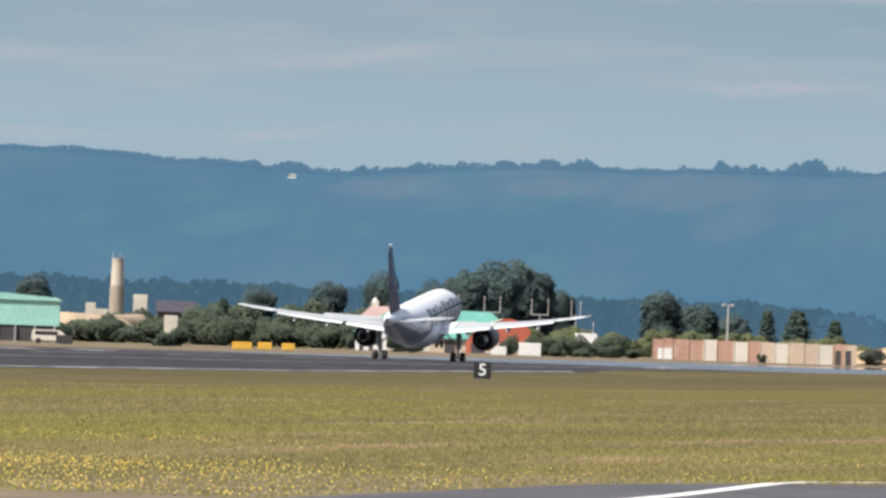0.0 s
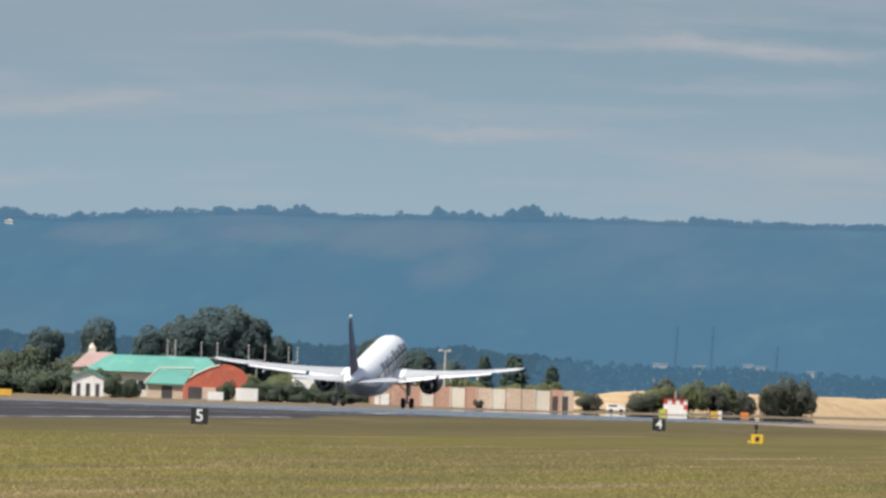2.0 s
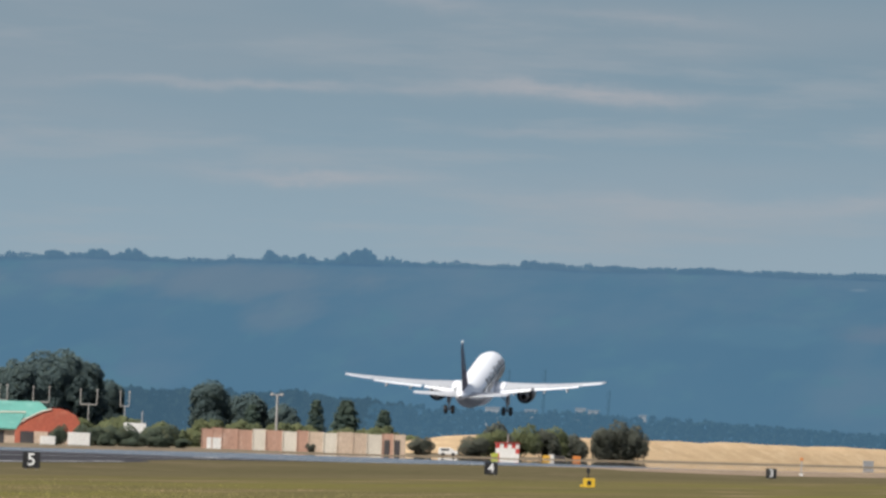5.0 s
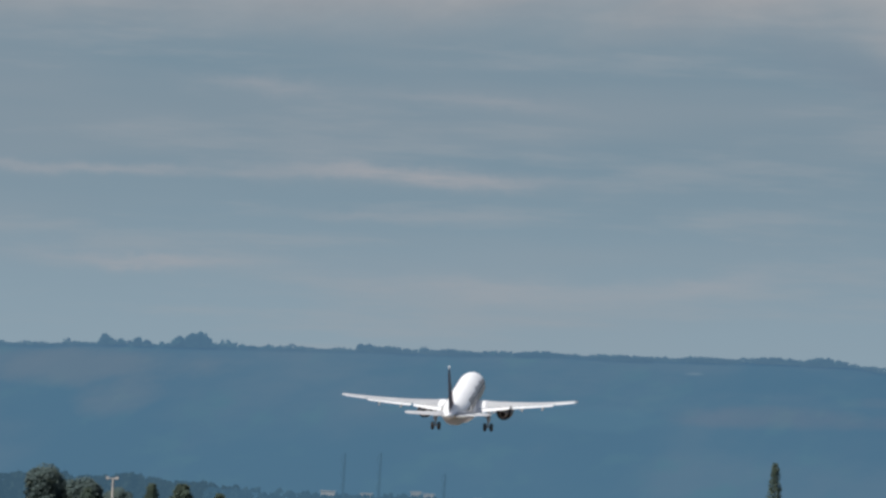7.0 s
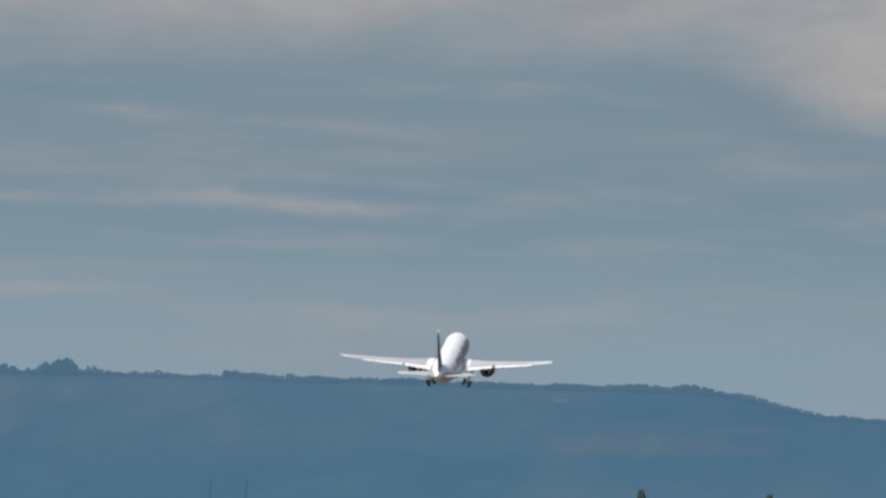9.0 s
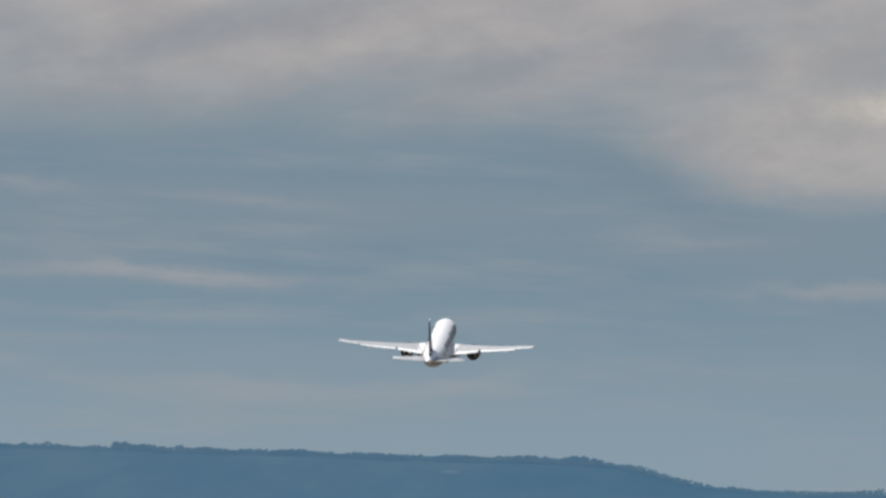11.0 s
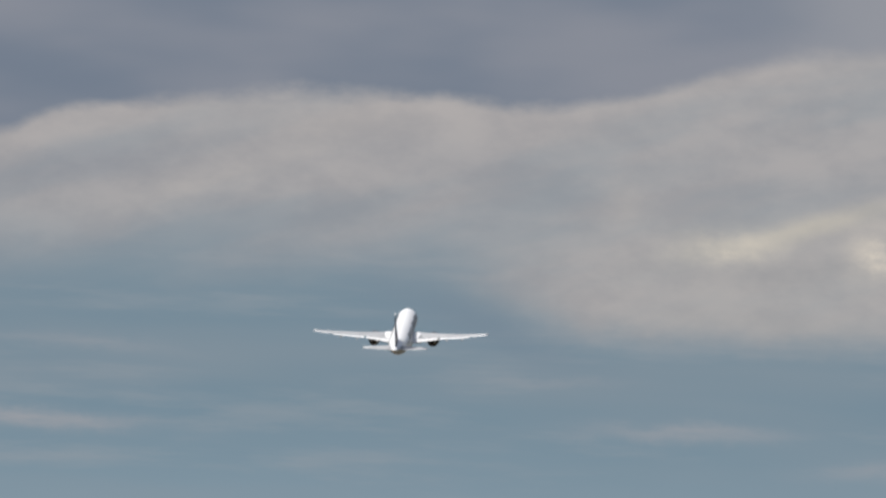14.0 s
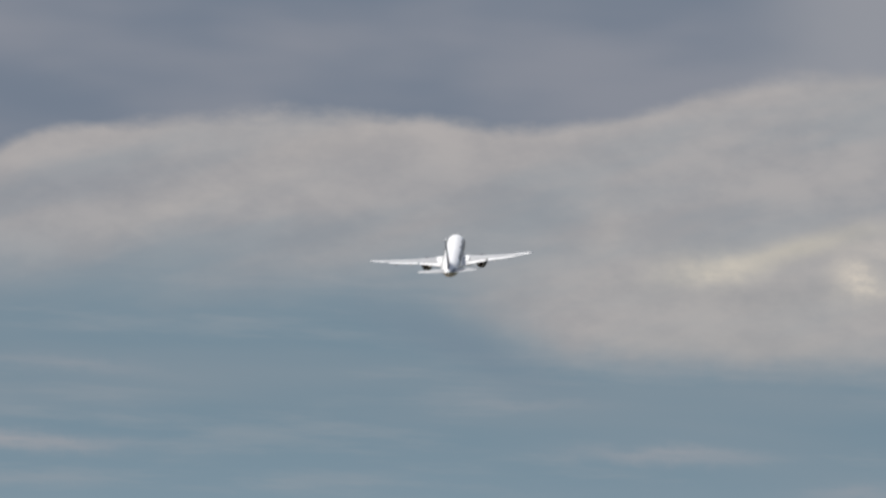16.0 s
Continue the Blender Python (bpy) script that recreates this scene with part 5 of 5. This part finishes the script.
bm = bmesh.new()
loft(bm, [[(d, b, h) for a, b, d in foil(0, y, 0, c, 0.06, 0, 7)] for h, y, c in ((4.4, -15.0, 4.2), (5.6, -16.1, 3.5), (6.7, -17.05, 2.8), (7.7, -17.85, 2.25), (8.15, -18.2, 1.9))])
part("fin_top", bm, FIN_BLUE, fin, "slate-blue upper part of the fin", smooth=True)
bm = bmesh.new()
loft(bm, [[(d, b, h) for a, b, d in foil(0, y, 0, c, 0.12, 0, 5)] for h, y, c in ((8.16, -18.2, 1.9), (8.45, -18.5, 1.6))])
part("fin_tip", bm, WHITE_PAINT, fin, "white fin tip")
bm = bmesh.new()
loft(bm, [[(d, b, h) for a, b, d in foil(0, y, 0, c, 0.10, 0, 4)] for h, y, c in ((1.9, -16.9, 1.9), (4.5, -17.95, 1.45), (7.7, -19.4, 1.0))])
part("rudder", bm, FIN_DARK, fin)


def wheel(parent, x, y, z, r, wide):
    bm = bmesh.new()
    loft(bm, [[(x + d, y + q * math.cos(a), z + q * math.sin(a)) for a in (math.pi * 2 * i / 20 for i in range(20))] for d, q in ((-wide / 2, r * 0.55), (-wide / 2, r * 0.86), (-wide * 0.3, r), (wide * 0.3, r), (wide / 2, r * 0.86), (wide / 2, r * 0.55))])
    ob = part("wheel", bm, TYRE, parent)
    return ob


GEARS = {}
for s in (-1, 1):
    bm = bmesh.new()
    rod(bm, (0, 0, 0.1), (0, 0, -1.5), 0.17)
    rod(bm, (0, 0, -1.4), (0, 0, -2.35), 0.11)
    rod(bm, (-s * 1.2, 0, 0.0), (0, 0, -1.2), 0.07)
    rod(bm, (-0.55, 0, -2.35), (0.55, 0, -2.35), 0.09)
    gear = part("main_gear", bm, GEAR_GREY, airliner, "grey main landing gear leg")
    for d in (-0.47, 0.47):
        wheel(gear, d, 0, -2.35, 0.58, 0.42)
    bm = bmesh.new()
    box(bm, s * 0.22, s * 0.28, -0.5, 0.5, -1.5, 0.0)
    part("gear_door", bm, WING_GREY, gear)
    GEARS[s] = gear
bm = bmesh.new()
rod(bm, (0, 0, 0.1), (0, 0, -1.8), 0.11)
rod(bm, (0, 0.0, -1.1), (0, 1.1, 0.0), 0.05)
rod(bm, (-0.3, 0, -1.8), (0.3, 0, -1.8), 0.06)
nose_gear = part("nose_gear", bm, GEAR_GREY, airliner, "grey nose gear leg")
for d in (-0.25, 0.25):
    wheel(nose_gear, d, 0, -1.8, 0.38, 0.22)


# ---------------------------------------------------------------- two insects that cross the view
def insect(label):
    t = thing("insect", Matrix(), label, "insect", "flying insects")
    bm = bmesh.new()
    loft(bm, [circle(1.6 * y, 1.6 * r, 0, 8) for y, r in ((0.021, 0.002), (0.016, 0.005), (0.006, 0.006), (-0.008, 0.004), (-0.022, 0.002))])
    part("body", bm, FEATHER, t, smooth=True)
    for s in (-1, 1):
        bm = bmesh.new()
        loft(bm, [[(s * 1.6 * x, 1.6 * y, 1.6 * z), (s * 1.6 * x, 1.6 * (y - c), 1.6 * z), (s * 1.6 * x, 1.6 * y - c, 1.6 * z + 0.003)] for x, y, c, z in ((0.003, 0.010, 0.012, 0.003), (0.018, 0.012, 0.011, 0.010), (0.034, 0.004, 0.004, 0.008))])
        part("wing", bm, FEATHER, t)
    return t


INSECTS = [insect("small dark insect flying past before the hazy sky"), insect("small dark insect flying past before grey cloud")]

# ---------------------------------------------------------------- meadow plants
g = np.random.default_rng(12)


def scatter(n, near, far, seed, fringe=0.6):
    """Places in the meadow, thinning with distance."""
    g = np.random.default_rng(seed)
    d = 1 / g.uniform(1 / far, 1 / near, n)
    a = np.radians(g.uniform(5.2, 11.2, n))
    p = np.stack([-d * np.sin(a), d * np.cos(a)], 1)
    turn = np.clip((p[:, 1] - 272) / 39, 0, 1)
    onpave = (p[:, 0] > -39.9 + 22 * (1 - np.sqrt(1 - turn ** 2))) & (p[:, 1] < 311.3)
    edge_x = -39.9 + 22 * (1 - np.sqrt(1 - turn ** 2))
    bare = (p[:, 0] > edge_x - 6.5 * (1 - turn) - 0.8) & (p[:, 1] < 312) & (g.uniform(size=len(p)) < fringe)
    onpave |= bare
    return p[~onpave & (p[:, 0] > -127 - g.exponential(3.5, len(p)))]


def clump_value(p, sx, sy, seed):
    return np.array([noise.noise((x * sx, y * sy, seed)) for x, y in p])


p = scatter(130000, 236, 800, 31)
p = p[g.uniform(size=len(p)) > (p[:, 1] - 300) / 520]
val = clump_value(p, 0.05, 0.015, 2.0)
n = len(p)
tall = g.uniform(0.03, 0.10, n) * (1 + 0.5 * val)
a = g.normal(-0.25, 0.35, n)
half = g.uniform(0.012, 0.045, n) * np.clip(p[:, 1] / 330, 0.8, 1.6)
off = np.stack([np.cos(a) * half, np.sin(a) * half, np.zeros(n)], 1)
base = np.concatenate([p, np.array([[rise(v)] for v in p[:, 0]])], 1)
tip = base + np.stack([g.normal(0, 0.3, n) * tall, g.uniform(0.5, 0.9, n) * tall, tall], 1)
mid = (base + tip) / 2 + off * 0.9
co = np.stack([base - off, base + off, mid, tip, (base + tip) / 2 - off * 0.9], 1).reshape(-1, 3)
me = bpy.data.meshes.new("grass")
me.from_pydata(co.tolist(), [], np.arange(5 * n).reshape(-1, 5).tolist())
me.materials.append(BLADES)
tagged(new("grass", me), "olive and straw-coloured meadow grass tufts", "grass", kind="stuff")
p = scatter(40000, 236, 420, 33, 0.0)
val = clump_value(p, 0.09, 0.03, 7.0)
keep = 0.7 * val + g.uniform(-0.55, 0.55, len(p)) > 0.27 + (p[:, 1] - 250) / 300
p = p[keep]
n = len(p)
r = g.uniform(0.008, 0.020, n)
z = g.uniform(0.05, 0.13, n)
rim = [np.stack([p[:, 0] + r * math.cos(k * 1.2566), p[:, 1] + r * math.sin(k * 1.2566) * 0.6 - r * 0.3, z + r * math.sin(k * 1.2566) * 0.7], 1) for k in range(5)]
top = np.stack([p[:, 0], p[:, 1] - r * 0.6, z + r * 0.2], 1)
co = np.stack(rim + [top], 1).reshape(-1, 3)
faces = (np.arange(n)[:, None, None] * 6 + np.array([[k, (k + 1) % 5, 5] for k in range(5)])[None]).reshape(-1, 3)
me = bpy.data.meshes.new("wild_flowers")
me.from_pydata(co.tolist(), [], faces.tolist())
me.materials.append(PETALS)
tagged(new("wild_flowers", me), "pale yellow wild flowers scattered through the meadow", "flowers", kind="stuff")


# ---------------------------------------------------------------- what moves
TIP = Vector((0, -3.65, 0.95))
FLIGHT = [  # seconds, x, y and z of the middle between the wingtips, pitch, bank, heading
    (0.0, -185.07, 1166.00, 5.62, 4.70, -0.00, 0.00),
    (0.5, -185.38, 1207.75, 5.84, 5.85, -0.00, 0.00),
    (1.5, -185.49, 1291.74, 5.92, 7.75, -0.00, 0.00),
    (2.0, -185.38, 1333.96, 6.09, 8.50, -0.00, 0.00),
    (2.5, -185.54, 1376.29, 6.38, 8.85, -0.00, 0.00),
    (3.0, -185.44, 1418.80, 6.95, 9.20, -0.00, 0.00),
    (3.5, -185.28, 1461.46, 7.69, 9.40, -0.00, 0.00),
    (4.0, -185.37, 1504.23, 8.83, 9.60, -0.00, 0.00),
    (4.5, -185.20, 1547.19, 10.07, 9.80, -0.00, 0.00),
    (5.0, -185.18, 1590.27, 11.65, 10.00, -0.00, 0.00),
    (7.5, -184.01, 1808.06, 25.46, 11.50, -0.00, 0.00),
    (8.0, -183.89, 1852.07, 28.38, 11.83, -0.00, 0.00),
    (9.0, -183.73, 1940.54, 35.61, 12.50, -0.00, 0.00),
    (9.2, -184.13, 1958.26, 36.88, 12.62, -0.00, 0.00),
    (11.3, -183.63, 2146.36, 57.48, 13.88, -0.00, 0.00),
    (11.5, -183.24, 2164.45, 59.75, 14.00, -0.00, 0.00),
    (12.0, -183.10, 2209.71, 65.59, 14.50, -0.00, 0.00),
    (12.5, -182.61, 2255.16, 71.53, 15.00, -0.00, 0.00),
    (13.0, -183.12, 2300.69, 77.68, 15.25, -0.15, 0.00),
    (13.5, -182.88, 2346.43, 84.16, 15.50, -0.30, 0.12),
    (14.0, -183.89, 2392.24, 91.06, 15.75, -0.50, 0.25),
    (14.5, -183.61, 2438.31, 97.60, 16.00, -0.70, 0.38),
    (15.0, -183.09, 2484.55, 104.50, 16.00, -2.60, 0.50),
    (15.5, -183.60, 2530.89, 111.79, 16.00, -4.10, 1.00),
    (16.0, -184.66, 2577.34, 118.91, 16.00, -5.20, 1.50),
]


def motions():
    rows = []
    for t, x, y, z, pitch, bank, head in FLIGHT:
        turn = pose(0, 0, 0, pitch, 0, head) @ pose(0, 0, 0, 0, bank, 0)
        rows.append((t, Matrix.Translation(Vector((x, y, z)) - turn.to_3x3() @ TIP) @ turn))
    walk(airliner, rows)
    fold = ((0.0, 0.0), (7.4, 0.0), (8.0, 9.0), (8.5, 16.0), (9.0, 24.0), (9.6, 40.0), (10.4, 60.0), (11.3, 76.0), (12.0, 88.0), (16.0, 88.0))
    for s, gear in GEARS.items():
        walk(gear, [(t, pose(s * 3.8, -0.6, -1.35, 0, s * a, 0)) for t, a in fold])
    walk(nose_gear, [(t, pose(0, 11.8, -1.6, a, 0, 0)) for t, a in fold])
    way0 = ((0.0, -130, 190, 8.0), (4.0, -85, 194, 7.5), (7.0, -42, 196.7, 7.0), (8.0, -24.47, 198.41, 9.12), (8.2, -20.64, 198.82, 9.92), (8.4, -17.31, 199.1, 10.84), (8.5, -15.06, 199.27, 11.33), (8.6, -12.62, 199.42, 11.86), (10.0, 14, 202, 15.0), (16.0, 130, 210, 20.0))
    way1 = ((0.0, -227, 134, 10.3), (8.0, -115, 142, 10.4), (15.0, -23.7, 148.5, 11.45), (15.4, -12.98, 149.25, 10.79), (15.6, -7.62, 149.63, 10.45), (16.0, 3.1, 150.4, 9.8))
    for flyer, way in zip(INSECTS, (way0, way1)):
        walk(flyer, [(t, pose(x, y, z, 0, 0, -84)) for t, x, y, z in way])


motions()
